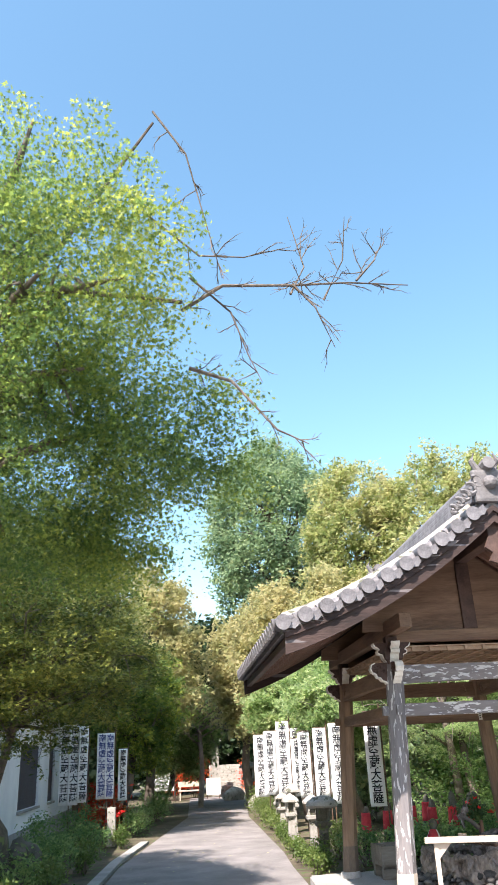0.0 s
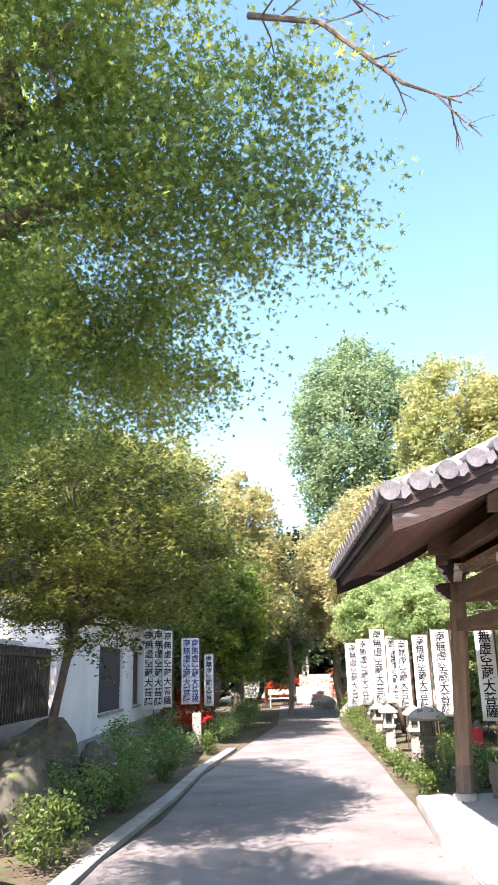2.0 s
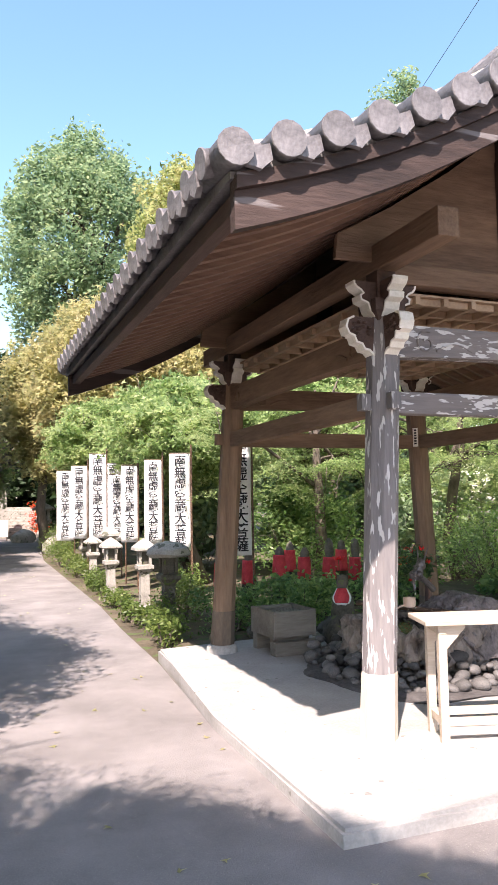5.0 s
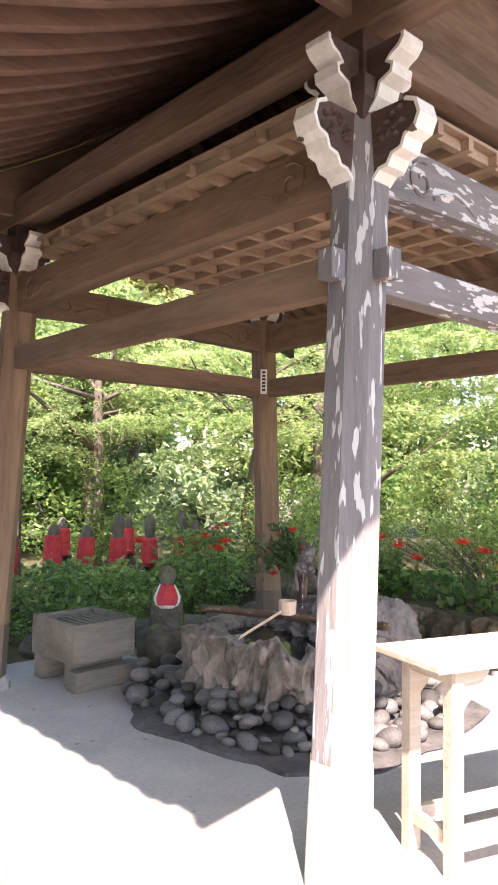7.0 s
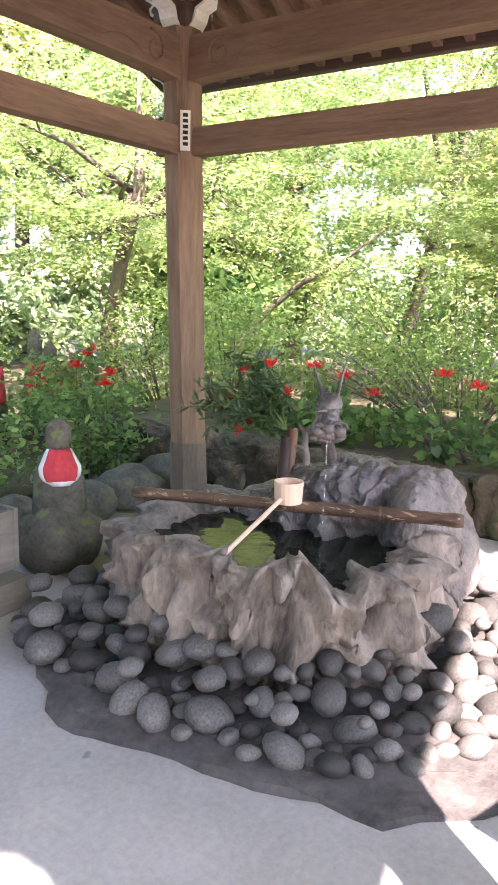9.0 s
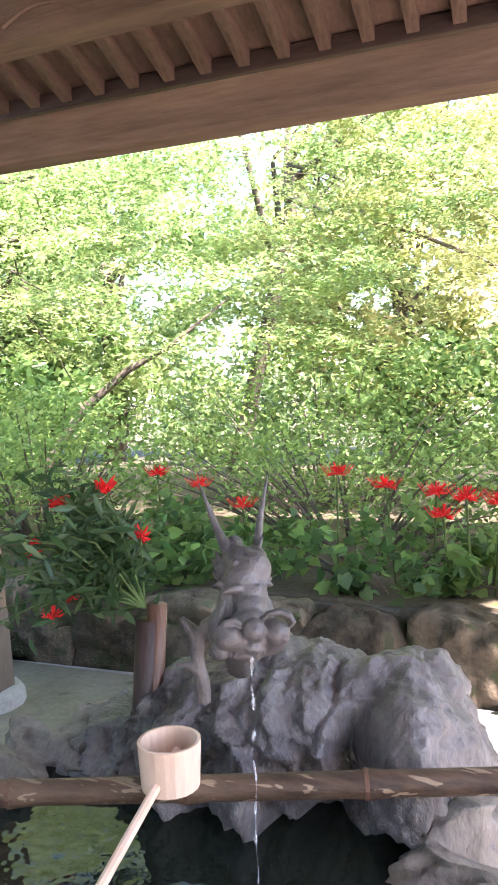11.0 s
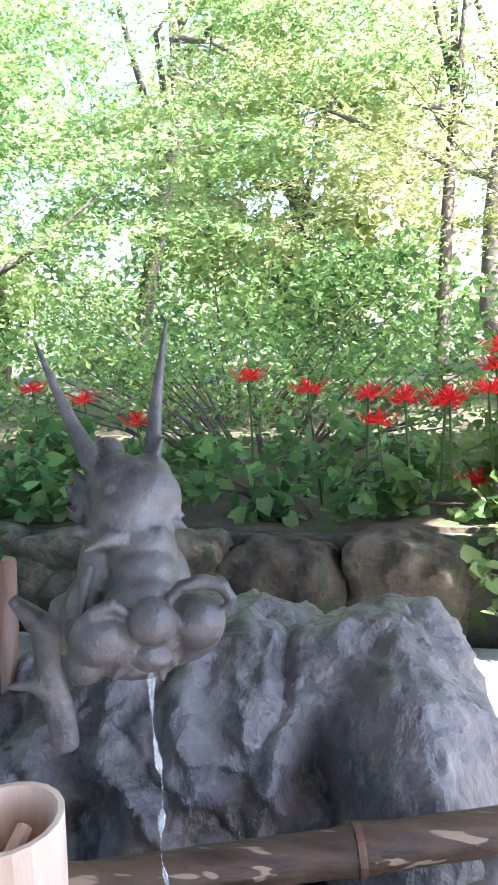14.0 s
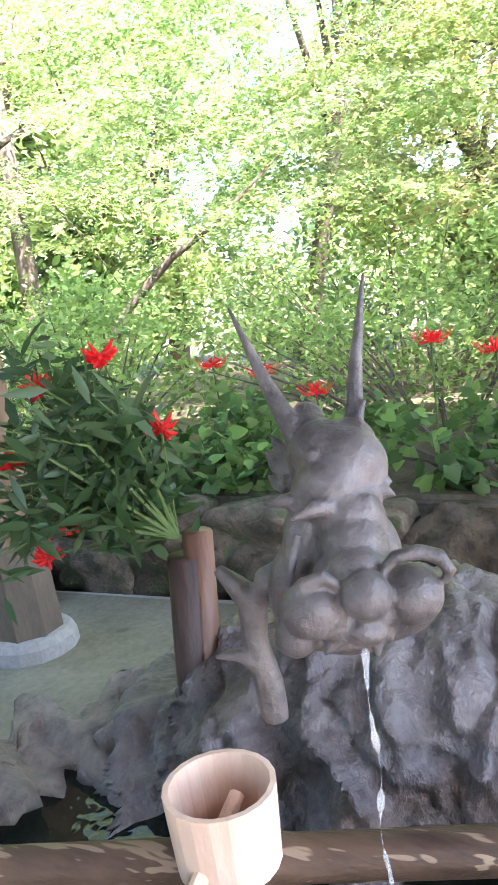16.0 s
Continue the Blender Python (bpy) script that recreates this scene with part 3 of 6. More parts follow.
def bracket(c, dx, dy, outline, wide, name):
    """A carved arm with its lower edge painted white."""
    side = Vector((-dy, dx, 0))
    fwd = Vector((dx, dy, 0))
    bm = bmesh.new()
    prism(bm, outline, -wide, wide, lambda u, v, w: Vector((c.x, c.y, 0)) + fwd * u + side * w + Vector((0, 0, v)))
    bmesh.ops.recalc_face_normals(bm, faces=bm.faces)
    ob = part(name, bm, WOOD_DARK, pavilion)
    bm = bmesh.new()
    edge = outline[:-1]
    w = wide + 0.006
    lo = [(Vector((c.x, c.y, 0)) + fwd * u + Vector((0, 0, v))) for u, v in edge]
    out = []
    for k, p in enumerate(lo):
        t = (lo[min(k + 1, len(lo) - 1)] - lo[max(k - 1, 0)]).normalized()
        nrm = side.cross(t).normalized()
        if nrm.dot(p - lo[0] - Vector((0, 0, 0.2)) + Vector((0, 0, 0))) < 0 and nrm.z > 0:
            nrm = -nrm
        out.append(nrm)
    a = [[bm.verts.new(p - nr * 0.008 + side * w * s) for p, nr in zip(lo, out)] for s in (-1, 1)]
    b = [[bm.verts.new(p + nr * 0.006 + side * w * s) for p, nr in zip(lo, out)] for s in (-1, 1)]
    for k in range(len(lo) - 1):
        for q1, q2 in ((a[0], a[1]), (b[1], b[0]), (a[0], b[0]), (b[1], a[1])):
            bm.faces.new((q1[k], q1[k + 1], q2[k + 1], q2[k]))
    for k in (0, -1):
        bm.faces.new((a[0][k], a[1][k], b[1][k], b[0][k]))
    bmesh.ops.recalc_face_normals(bm, faces=bm.faces)
    part("painted_edge", bm, WHITE_PAINT, ob, "old white paint on the carved edge")
    return ob


for px, sx in ((PX0, -1), (PX1, 1)):
    for py, sy in ((PY0, -1), (PY1, 1)):
        c = post_axis(px, py, 2.5)
        for dx, dy in ((sx, 0), (0, sy)):
            n_ = bracket(c, dx, dy, NOSE, 0.045, "carved_nose")
            bm = bmesh.new()
            side, fwd = Vector((-dy, dx, 0)), Vector((dx, dy, 0))
            rr = random.Random(7)
            for k in range(12):
                for s in (-1, 1):
                    p = Vector((c.x, c.y, 0)) + fwd * rr.uniform(0.12, 0.27) + side * 0.045 * s + Vector((0, 0, rr.uniform(2.59, 2.69)))
                    mtx = Matrix.Translation(p) @ Matrix.Diagonal((0.022, 0.022, 0.016, 1))
                    bmesh.ops.create_icosphere(bm, subdivisions=1, radius=1, matrix=mtx)
            tagged(part("relief", bm, WOOD_DARK, n_, "carved leaf relief"), kind="stuff")
        for dx, dy in ((1, 0), (-1, 0), (0, 1), (0, -1)):
            bracket(c, dx, dy, ARM, 0.05, "bracket_arm")
        bm = bmesh.new()
        lathe(bm, [(0.10, 2.69), (0.13, 2.73), (0.16, 2.75), (0.16, 2.83), (0.10, 2.835), (0.10, 3.03)], 4, (c.x, c.y), math.pi / 4)
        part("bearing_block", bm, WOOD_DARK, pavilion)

# purlins, ridge beam, gable cross beams
for x in (PX0 + q, PX1 - q):
    beam((x - 0.075, PY0 - 0.72, 3.03), (x + 0.075, PY1 + 0.72, 3.21), WOOD, 0.01, name="purlin")
for y in (PY0 + qy, PY1 - qy):
    beam((PX0 + q, y - 0.07, 2.955), (PX1 - q, y + 0.07, 3.1), WOOD_X, 0.01, name="cross_beam")
beam((RIDGE - 0.08, Y_FRONT + 0.1, 3.95), (RIDGE + 0.08, Y_BACK - 0.1, 4.15), WOOD_DARK, 0.01, name="ridge_beam")
beam((RIDGE - 0.09, PY0 + qy - 0.06, 3.0), (RIDGE + 0.09, PY0 + qy + 0.06, 3.95), WOOD_DARK, 0.01, name="strut")
beam((RIDGE - 0.09, PY1 - qy - 0.06, 3.0), (RIDGE + 0.09, PY1 - qy + 0.06, 3.95), WOOD_DARK, 0.01, name="strut")
for y in (PY0 + qy, PY1 - qy):
    bm = bmesh.new()
    prism(bm, [(PX0 - 0.2, 3.1), (PX1 + 0.2, 3.1)] + [(RIDGE + x, roof_z(abs(x)) - 0.26) for x in (1.4, 1.0, 0.5, 0.0, -0.5, -1.0, -1.4)], y - 0.02, y + 0.02, lambda u, v, d: Vector((u, d, v)))
    bmesh.ops.recalc_face_normals(bm, faces=bm.faces)
    part("gable_panel", bm, WOOD_X, pavilion)
# gable pendant
bm = bmesh.new()
prism(bm, [(0, 3.98), (0.14, 3.95), (0.2, 3.82), (0.12, 3.76), (0.17, 3.66), (0.06, 3.62), (0, 3.52), (-0.06, 3.62), (-0.17, 3.66), (-0.12, 3.76), (-0.2, 3.82), (-0.14, 3.95)], Y_FRONT - 0.05, Y_FRONT + 0.0, lambda u, v, d: Vector((RIDGE + u, d, v)))
bmesh.ops.recalc_face_normals(bm, faces=bm.faces)
part("gable_pendant", bm, WOOD_DARK, pavilion)

# coffered ceiling over the basin
bm = bmesh.new()
box(bm, (PX0 + q, PY0 + qy, 2.90), (PX1 - q, PY1 - qy, 2.915))
n_x, n_y = 9, 11
for k in range(n_x + 1):
    x = PX0 + q + 0.06 + (PX1 - PX0 - 2 * q - 0.12) * k / n_x
    box(bm, (x - 0.019, PY0 + qy, 2.845), (x + 0.019, PY1 - qy, 2.899))
for k in range(n_y + 1):
    y = PY0 + qy + 0.06 + (PY1 - PY0 - 2 * qy - 0.12) * k / n_y
    box(bm, (PX0 + q, y - 0.019, 2.85), (PX1 - q, y + 0.019, 2.898))
tagged(part("ceiling", bm, WOOD_PALE), "coffered ceiling of pale brown timber laths", "ceiling", kind="structure")

# roof
roof = part("roof", (lambda b: b)(bmesh.new()), TILE_DARK, pavilion)
bm = bmesh.new()
N = 16
for sgn in (-1, 1):
    out = [(RIDGE + sgn * EAVE * k / N, roof_z(EAVE * k / N) - 0.04) for k in range(N + 1)]
    out += [(u, v - 0.075) for u, v in out[::-1]]
    prism(bm, out, Y_FRONT + 0.03, Y_BACK - 0.03, lambda u, v, d: Vector((u, d, v)))
bmesh.ops.recalc_face_normals(bm, faces=bm.faces)
part("tile_bed", bm, TILE_DARK, roof)
bm = bmesh.new()
for sgn in (-1, 1):
    out = [(RIDGE + sgn * (EAVE - 0.08) * k / N, roof_z((EAVE - 0.08) * k / N) - 0.118) for k in range(N + 1)]
    out += [(u, v - 0.028) for u, v in out[::-1]]
    prism(bm, out, Y_FRONT + 0.08, Y_BACK - 0.08, lambda u, v, d: Vector((u, d, v)))
bmesh.ops.recalc_face_normals(bm, faces=bm.faces)
part("roof_boarding", bm, WOOD_RAFTER, roof)
# rafters
for sgn in (-1, 1):
    bm = bmesh.new()
    out = [(sgn * (0.1 + (EAVE - 0.22) * k / 8), roof_z(0.1 + (EAVE - 0.22) * k / 8) - 0.148) for k in range(9)]
    out += [(u, v - 0.075) for u, v in out[::-1]]
    prism(bm, out, -0.03, 0.03, lambda u, v, d: Vector((u, d, v)))
    bmesh.ops.recalc_face_normals(bm, faces=bm.faces)
    r0 = part("rafter", bm, WOOD_RAFTER, roof)
    r0.matrix_basis = Matrix.Translation((RIDGE, Y_FRONT + 0.2, 0))
    for k in range(1, 25):
        share("rafter", r0.data, Matrix.Translation((RIDGE, Y_FRONT + 0.2 + k * 0.207, 0)), roof)
    x = RIDGE + sgn * (EAVE - 0.1)
    bm = bmesh.new()
    box(bm, (x - 0.04, Y_FRONT + 0.06, roof_z(EAVE) - 0.21), (x + 0.04, Y_BACK - 0.06, roof_z(EAVE) - 0.115), 0.008)
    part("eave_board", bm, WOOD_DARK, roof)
    # barge boards at both gables, in two layers
    for y, o in ((Y_FRONT, 1), (Y_BACK, -1)):
        for top, deep, y0, y1, mt in ((0.10, 0.07, -0.0, 0.09, BARGE_WOOD), (0.172, 0.125, 0.03, 0.09, BARGE_WOOD)):
            bm = bmesh.new()
            out = [(sgn * (EAVE - 0.02) * k / N, roof_z((EAVE - 0.02) * k / N) - top - 0.02 * (k / N if top > 0.25 else 0)) for k in range(N + 1)]
            out += [(u, v - deep - (0.05 if top > 0.15 else 0) * abs(u) / EAVE) for u, v in out[::-1]]
            prism(bm, out, y + o * y0, y + o * y1, lambda u, v, d: Vector((RIDGE + u, d, v)))
            bmesh.ops.recalc_face_normals(bm, faces=bm.faces)
            part("barge_board", bm, mt, roof)


def round_tile_mesh(r, length, back):
    """A round end tile along -y with a raised rim and a slight taper."""
    bm = bmesh.new()
    tube(bm, [(0, 0, 0), (0, 0.012, 0), (0, 0.02, 0), (0, length, back)], [r * 0.97, r, r * 0.93, r * 0.86], 14)
    me = bpy.data.meshes.new("round_tile")
    for f in bm.faces:
        f.smooth = len(f.verts) == 4
    bm.to_mesh(me)
    bm.free()
    me.materials.append(TILE)
    return me


def drip_tile_mesh(w):
    bm = bmesh.new()
    out = [(-w, 0.02), (-w * 0.9, -0.035), (-w * 0.4, -0.05), (0, -0.066), (w * 0.4, -0.05), (w * 0.9, -0.035), (w, 0.02)]
    prism(bm, out, 0.0, 0.03, lambda u, v, d: Vector((u, d, v)))
    prism(bm, [(-w, 0.02), (-w, 0.04), (w, 0.04), (w, 0.02)], 0.0, 0.3, lambda u, v, d: Vector((u, d, v)))
    bmesh.ops.recalc_face_normals(bm, faces=bm.faces)
    me = bpy.data.meshes.new("drip_tile")
    bm.to_mesh(me)
    bm.free()
    me.materials.append(TILE)
    return me


VERGE_T, EAVE_T, DRIP_T, DRIP_S = round_tile_mesh(0.088, 0.42, 0.03), round_tile_mesh(0.072, 0.3, 0.02), drip_tile_mesh(0.072), drip_tile_mesh(0.058)
for sgn in (-1, 1):
    s, r, verge = 0.0, EAVE, []
    while r > 0.2:
        verge.append(r)
        r -= 0.262 / math.sqrt(1 + (0.2 * r - 0.8) ** 2)
    for y, turn in ((Y_FRONT - 0.06, 0), (Y_BACK + 0.06, 180)):
        for r in verge:
            share("round_tile", VERGE_T, pose(RIDGE + sgn * r, y, roof_z(r) - 0.005, 0, 0, turn), roof)
            r2 = r - 0.11
            ang = math.degrees(math.atan(0.2 * r2 - 0.8)) * sgn
            share("drip_tile", DRIP_T, pose(RIDGE + sgn * r2, y + (0.03 if turn == 0 else -0.03), roof_z(r2) - 0.045, 0, -ang if turn == 0 else ang, turn), roof)
    cols = int((Y_BACK - Y_FRONT - 0.3) / 0.235)
    for k in range(cols + 1):
        y = Y_FRONT + 0.15 + k * (Y_BACK - Y_FRONT - 0.3) / cols
        m = Matrix.Translation((RIDGE + sgn * (EAVE + 0.10), y, roof_z(EAVE) - 0.01)) @ Matrix.Rotation(radians(-90 if sgn < 0 else 90), 4, "Z") @ Matrix.Rotation(radians(9), 4, "X")
        share("round_tile", EAVE_T, m, roof)
        if k < cols:
            share("drip_tile", DRIP_S, Matrix.Translation((0, 0.117, -0.045)) @ m, roof)
    bm = bmesh.new()
    for k in range(cols + 1):
        y = Y_FRONT + 0.15 + k * (Y_BACK - Y_FRONT - 0.3) / cols
        for j in range(9):
            ra, rb = EAVE - 0.15 - j * 0.27, EAVE - 0.15 - (j + 1) * 0.27 - 0.02
            tube(bm, [(RIDGE + sgn * ra, y, roof_z(ra) + 0.005), (RIDGE + sgn * max(rb, 0.05), y, roof_z(max(rb, 0.05)) - 0.012)], [0.074, 0.064], 8)
    tagged(part("roof_tiles", bm, TILE, roof, smooth=False), kind="stuff")
    # verge ridge line of tiles on top of the gable edge
    for y in (Y_FRONT + 0.28, Y_BACK - 0.28):
        bm = bmesh.new()
        tube(bm, [(RIDGE + sgn * r, y, roof_z(r) + 0.055) for r in np.linspace(EAVE - 0.05, 0.15, 14)], 0.085, 10)
        part("descending_ridge", bm, STONE, roof, "pale mortared line of ridge tiles", smooth=True)
bm = bmesh.new()
for k, (w, z) in enumerate(((0.2, 4.42), (0.18, 4.50), (0.16, 4.58), (0.14, 4.66))):
    box(bm, (RIDGE - w, Y_FRONT + 0.1, z), (RIDGE + w, Y_BACK - 0.1, z + 0.07), 0.01)
tube(bm, [(RIDGE, Y_FRONT + 0.05, 4.76), (RIDGE, Y_BACK - 0.05, 4.76)], 0.085, 10)
part("ridge", bm, TILE, roof)
for y in (Y_FRONT + 0.02, Y_BACK - 0.02):
    bm = bmesh.new()
    rr = random.Random(3)
    box(bm, (RIDGE - 0.2, y - 0.05, 4.38), (RIDGE + 0.2, y + 0.05, 4.8), 0.04)
    for sgn in (-1, 1):
        for k in range(5):
            cx, cz, sc = RIDGE + sgn * (0.16 + 0.085 * k), 4.62 - 0.085 * k, 0.1 - 0.008 * k
            pts = [(cx + sc * (1 - t) * math.cos(1 + 7 * t) * sgn, y - 0.03, cz + sc * (1 - t) * math.sin(1 + 7 * t)) for t in [i / 14 for i in range(15)]]
            tube(bm, pts, 0.024, 6)
        tube(bm, [(RIDGE + sgn * 0.1, y, 4.78), (RIDGE + sgn * 0.17, y, 4.92), (RIDGE + sgn * 0.12, y, 5.02)], [0.05, 0.035, 0.012], 7)
    tube(bm, [(RIDGE, y - 0.12, 4.86), (RIDGE, y + 0.2, 4.83)], 0.08, 10)
    bmesh.ops.create_icosphere(bm, subdivisions=2, radius=0.09, matrix=Matrix.Translation((RIDGE, y - 0.06, 4.62)))
    part("ridge_end_ornament", bm, TILE_DARK, roof, "scrolled grey ridge-end tile")

# ---- the basin ----
BC = Vector((1.25, 1.53, 0))


def lump(v, f, a):
    return a * (noise.noise(v * f) + 0.5 * noise.noise(v * f * 2.3) + 0.25 * noise.noise(v * f * 5))


basin = empty("water_basin", Matrix.Translation(BC), "natural rock water basin hollowed out and filled with water", "basin")
bm = bmesh.new()
NT, rows = 220, []
PROFILE = [(0.76, -0.06), (0.90, 0.06), (0.97, 0.16), (1.0, 0.27), (1.0, 0.36), (0.985, 0.93), (0.95, 1.0), (0.86, 1.0), (0.78, 0.93), (0.74, 0.80), (0.70, 0.62), (0.4, 0.5), (0.0, 0.5)]
PROF2 = []
for (r0, z0), (r1, z1) in zip(PROFILE, PROFILE[1:]):
    for s in range(7):
        PROF2.append((r0 + (r1 - r0) * s / 7, z0 + (z1 - z0) * s / 7))


def basin_r(t):
    c, s = math.cos(t), math.sin(t)
    rx = 0.49 if c < 0 else 0.60
    ry = 0.56 if s < 0 else 0.68
    return 1 / ((abs(c) / rx) ** 2.6 + (abs(s) / ry) ** 2.6) ** (1 / 2.6)


for r, z in PROF2:
    ring = []
    for k in range(NT):
        t = 2 * math.pi * k / NT
        R = basin_r(t) * r
        rim = 0.455 + 0.035 * math.sin(2 * t + 1.0) + 0.03 * math.sin(5 * t + 0.5)
        notch = math.exp(-((t - 4.05) / 0.12) ** 2) * 0.10
        under = math.exp(-((t - 4.1) / 0.22) ** 2) * 0.12 * max(0, 1 - abs(z - 0.2) * 4)
        p = Vector((R * math.cos(t), R * math.sin(t), z * (rim - (notch if z > 0.6 else 0)) if z > 0 else z))
        flute = 0.045 * noise.noise(Vector((t * 7, z * 1.2, 3.1))) + 0.028 * noise.noise(Vector((t * 19, z * 2.0 + t * 3, 9.1)))
        k2 = (1 if r > 0.75 else 0.3)
        crag = 0.045 * abs(noise.noise(Vector((t * 5 + z * 4, z * 5, 1.7))))
        d = Vector((math.cos(t), math.sin(t), 0))
        p += d * (k2 * (flute * 1.6 - crag * 1.5) - under) + Vector((0, 0, k2 * 0.03 * noise.noise(Vector((t * 6, r * 5, 5))) * (1 if z > 0.5 else 0.2)))
        ridge = abs(noise.noise(p * 5.5)) + 0.5 * abs(noise.noise(p * 12 + Vector((4, 0, 0)))) + 0.25 * abs(noise.noise(p * 26))
        for u_, a_ in ((t * 2.6 - z * 1.1 + 0.8 * noise.noise(p * 4), 0.75), (t * 6.5 - z * 2.0 + 0.9 * noise.noise(p * 7), 0.3)):
            f_ = u_ - math.floor(u_)
            ridge -= a_ * ((f_ / 0.84 if f_ < 0.84 else (1 - f_) / 0.16) - 0.5)
        ridge -= 0.06 * (noise.ridged_multi_fractal(Vector((t * 2.2 + z, z * 1.2, 2.0)), 0.9, 2.1, 5, 1.0, 2.0) - 1.0)
        p += d * k2 * (0.05 - 0.10 * ridge) + Vector((lump(p, 9, 0.016), lump(p + Vector((9, 0, 0)), 9, 0.016), lump(p + Vector((0, 9, 0)), 8, 0.016)))
        ring.append(bm.verts.new(p))
    rows.append(ring)
for a, b in zip(rows, rows[1:]):
    for k in range(NT):
        bm.faces.new((a[k], a[(k + 1) % NT], b[(k + 1) % NT], b[k]))
bmesh.ops.recalc_face_normals(bm, faces=bm.faces)
basin_rock = part("basin_rock", bm, ROCK, basin, "brown-grey rough fluted boulder", smooth=True)
bm = bmesh.new()
ring = [bm.verts.new((0.80 * basin_r(2 * math.pi * k / 48) * math.cos(2 * math.pi * k / 48), 0.80 * basin_r(2 * math.pi * k / 48) * math.sin(2 * math.pi * k / 48), 0.375)) for k in range(48)]
bm.faces.new(ring)
part("water", bm, water_m, basin, "dark still water")
# tall fluted rock at the back, under the dragon
bm = bmesh.new()
bmesh.ops.create_uvsphere(bm, u_segments=320, v_segments=200, radius=1.0)
for v in bm.verts:
    d = v.co.normalized()
    k = abs(d.y) ** 3
    taper = 1 - 0.42 * max(0, d.y) ** 1.2
    full = min(2.6, math.sqrt(max(0.0, 1 - d.y ** 14)) / math.sqrt(1 - d.y * d.y + 0.004)) if d.y < 0 else 1.0
    x, y, z = d.x * 0.27 * full, d.y * (0.45 if d.y < 0 else 0.62), max(-0.05, d.z * full) * 0.47 * taper + 0.19
    box_ = math.hypot(d.x, d.z) / max(1e-4, (d.x ** 4 + d.z ** 4) ** 0.25)
    x, z = x * box_, (z - 0.19) * (1 + 0.3 * (box_ - 1)) + 0.19
    y -= 0.16 * max(0.0, 0.62 - z) * max(0.0, -d.y) ** 2
    s = Vector((x, y, z))
    fl = 0.05 * noise.noise(Vector((y * 7 - z * 3.5, z * 1.6, 2.2))) + 0.055 * noise.noise(Vector((y * 16 - z * 8, z * 3.2, 7.7)))
    cr = -0.05 * max(0, 0.35 - abs(noise.noise(Vector((y * 5 + z * 3, z * 4, 4.4)))))
    fold = -0.10 * math.exp(-((y + 0.22 + 0.35 * (z - 0.4)) / 0.05) ** 2) * max(0, -d.x)
    rg = abs(noise.noise(Vector((y * 6 - z * 3.4, z * 2.0, 1.1)))) + 0.6 * abs(noise.noise(Vector((y * 13 - z * 7, z * 5, 8.1 + x * 5)))) + 0.3 * abs(noise.noise(s * 30))
    u1 = y * 6.5 - z * 3.6 + 1.1 * noise.noise(s * 3.2) + 0.35 * noise.noise(s * 9)
    u2 = y * 15 - z * 9 + 1.3 * noise.noise(s * 6 + Vector((4, 0, 0))) + 0.3 * noise.noise(s * 20)
    for u_, a_ in ((u1, 0.085), (u2, 0.032)):
        f_ = u_ - math.floor(u_)
        fl += a_ * ((f_ / 0.86 if f_ < 0.86 else (1 - f_) / 0.14) - 0.5) * (0.65 + 0.7 * noise.noise(Vector((math.floor(u_) * 3.1, z * 4, 2))))
    fl -= 0.10 * (rg - 0.27)
    fl += 0.03 * (noise.ridged_multi_fractal(Vector((y * 4 + z * 2.5, z * 1.8, x * 4)), 0.9, 2.1, 5, 1.0, 2.0) - 1.0)
    v.co = s + Vector((d.x * 1.15, d.y * 0.35, d.z * 0.28)) * (fl + cr) * 1.1 + Vector((-fold, 0, 0)) + Vector((lump(s, 11, 0.016), lump(s + Vector((7, 0, 0)), 10, 0.012), lump(s + Vector((0, 7, 0)), 9, 0.014)))
# a dark pocket low in the face
for v in bm.verts:
    dd = (v.co - Vector((-0.27, -0.33, 0.33))).length
    if dd < 0.085:
        v.co.x += 0.13 * (1 - (dd / 0.085) ** 2)
back_rock = part("fluted_rock", bm, ROCK_WET, basin, "grey wet fluted upright rock behind the water", smooth=True)
back_rock.matrix_basis = Matrix.Translation((1.70 - BC.x, 1.50 - BC.y, 0.0))
# bamboo rail across the basin
rail_a, rail_b = Vector((1.075, 2.14, 0.521)), Vector((1.475, 0.925, 0.538))
bm = bmesh.new()
pts, rad = [], []
for k in range(41):
    t = k / 40
    pts.append(rail_a.lerp(rail_b, t))
    node = min(abs(t - c) for c in (0.03, 0.27, 0.52, 0.77, 0.985))
    rad.append(0.0225 + (0.0035 if node < 0.013 else 0) + 0.0015 * t)
tube(bm, pts, rad, 14)
for v in bm.verts:
    v.co -= rail_a
rail = tagged(part("bamboo_pole", bm, BAMBOO, smooth=True), "weathered brown bamboo pole laid across the basin", "bamboo pole")
rail.matrix_basis = Matrix.Translation(rail_a)
for c in (0.27, 0.52, 0.77):
    bm = bmesh.new()
    p = rail_a.lerp(rail_b, c) - rail_a
    d = (rail_b - rail_a).normalized()
    tube(bm, [p - d * 0.004, p + d * 0.004], 0.0275, 14)
    part("bamboo_node", bm, BAMBOO_DARK, rail)

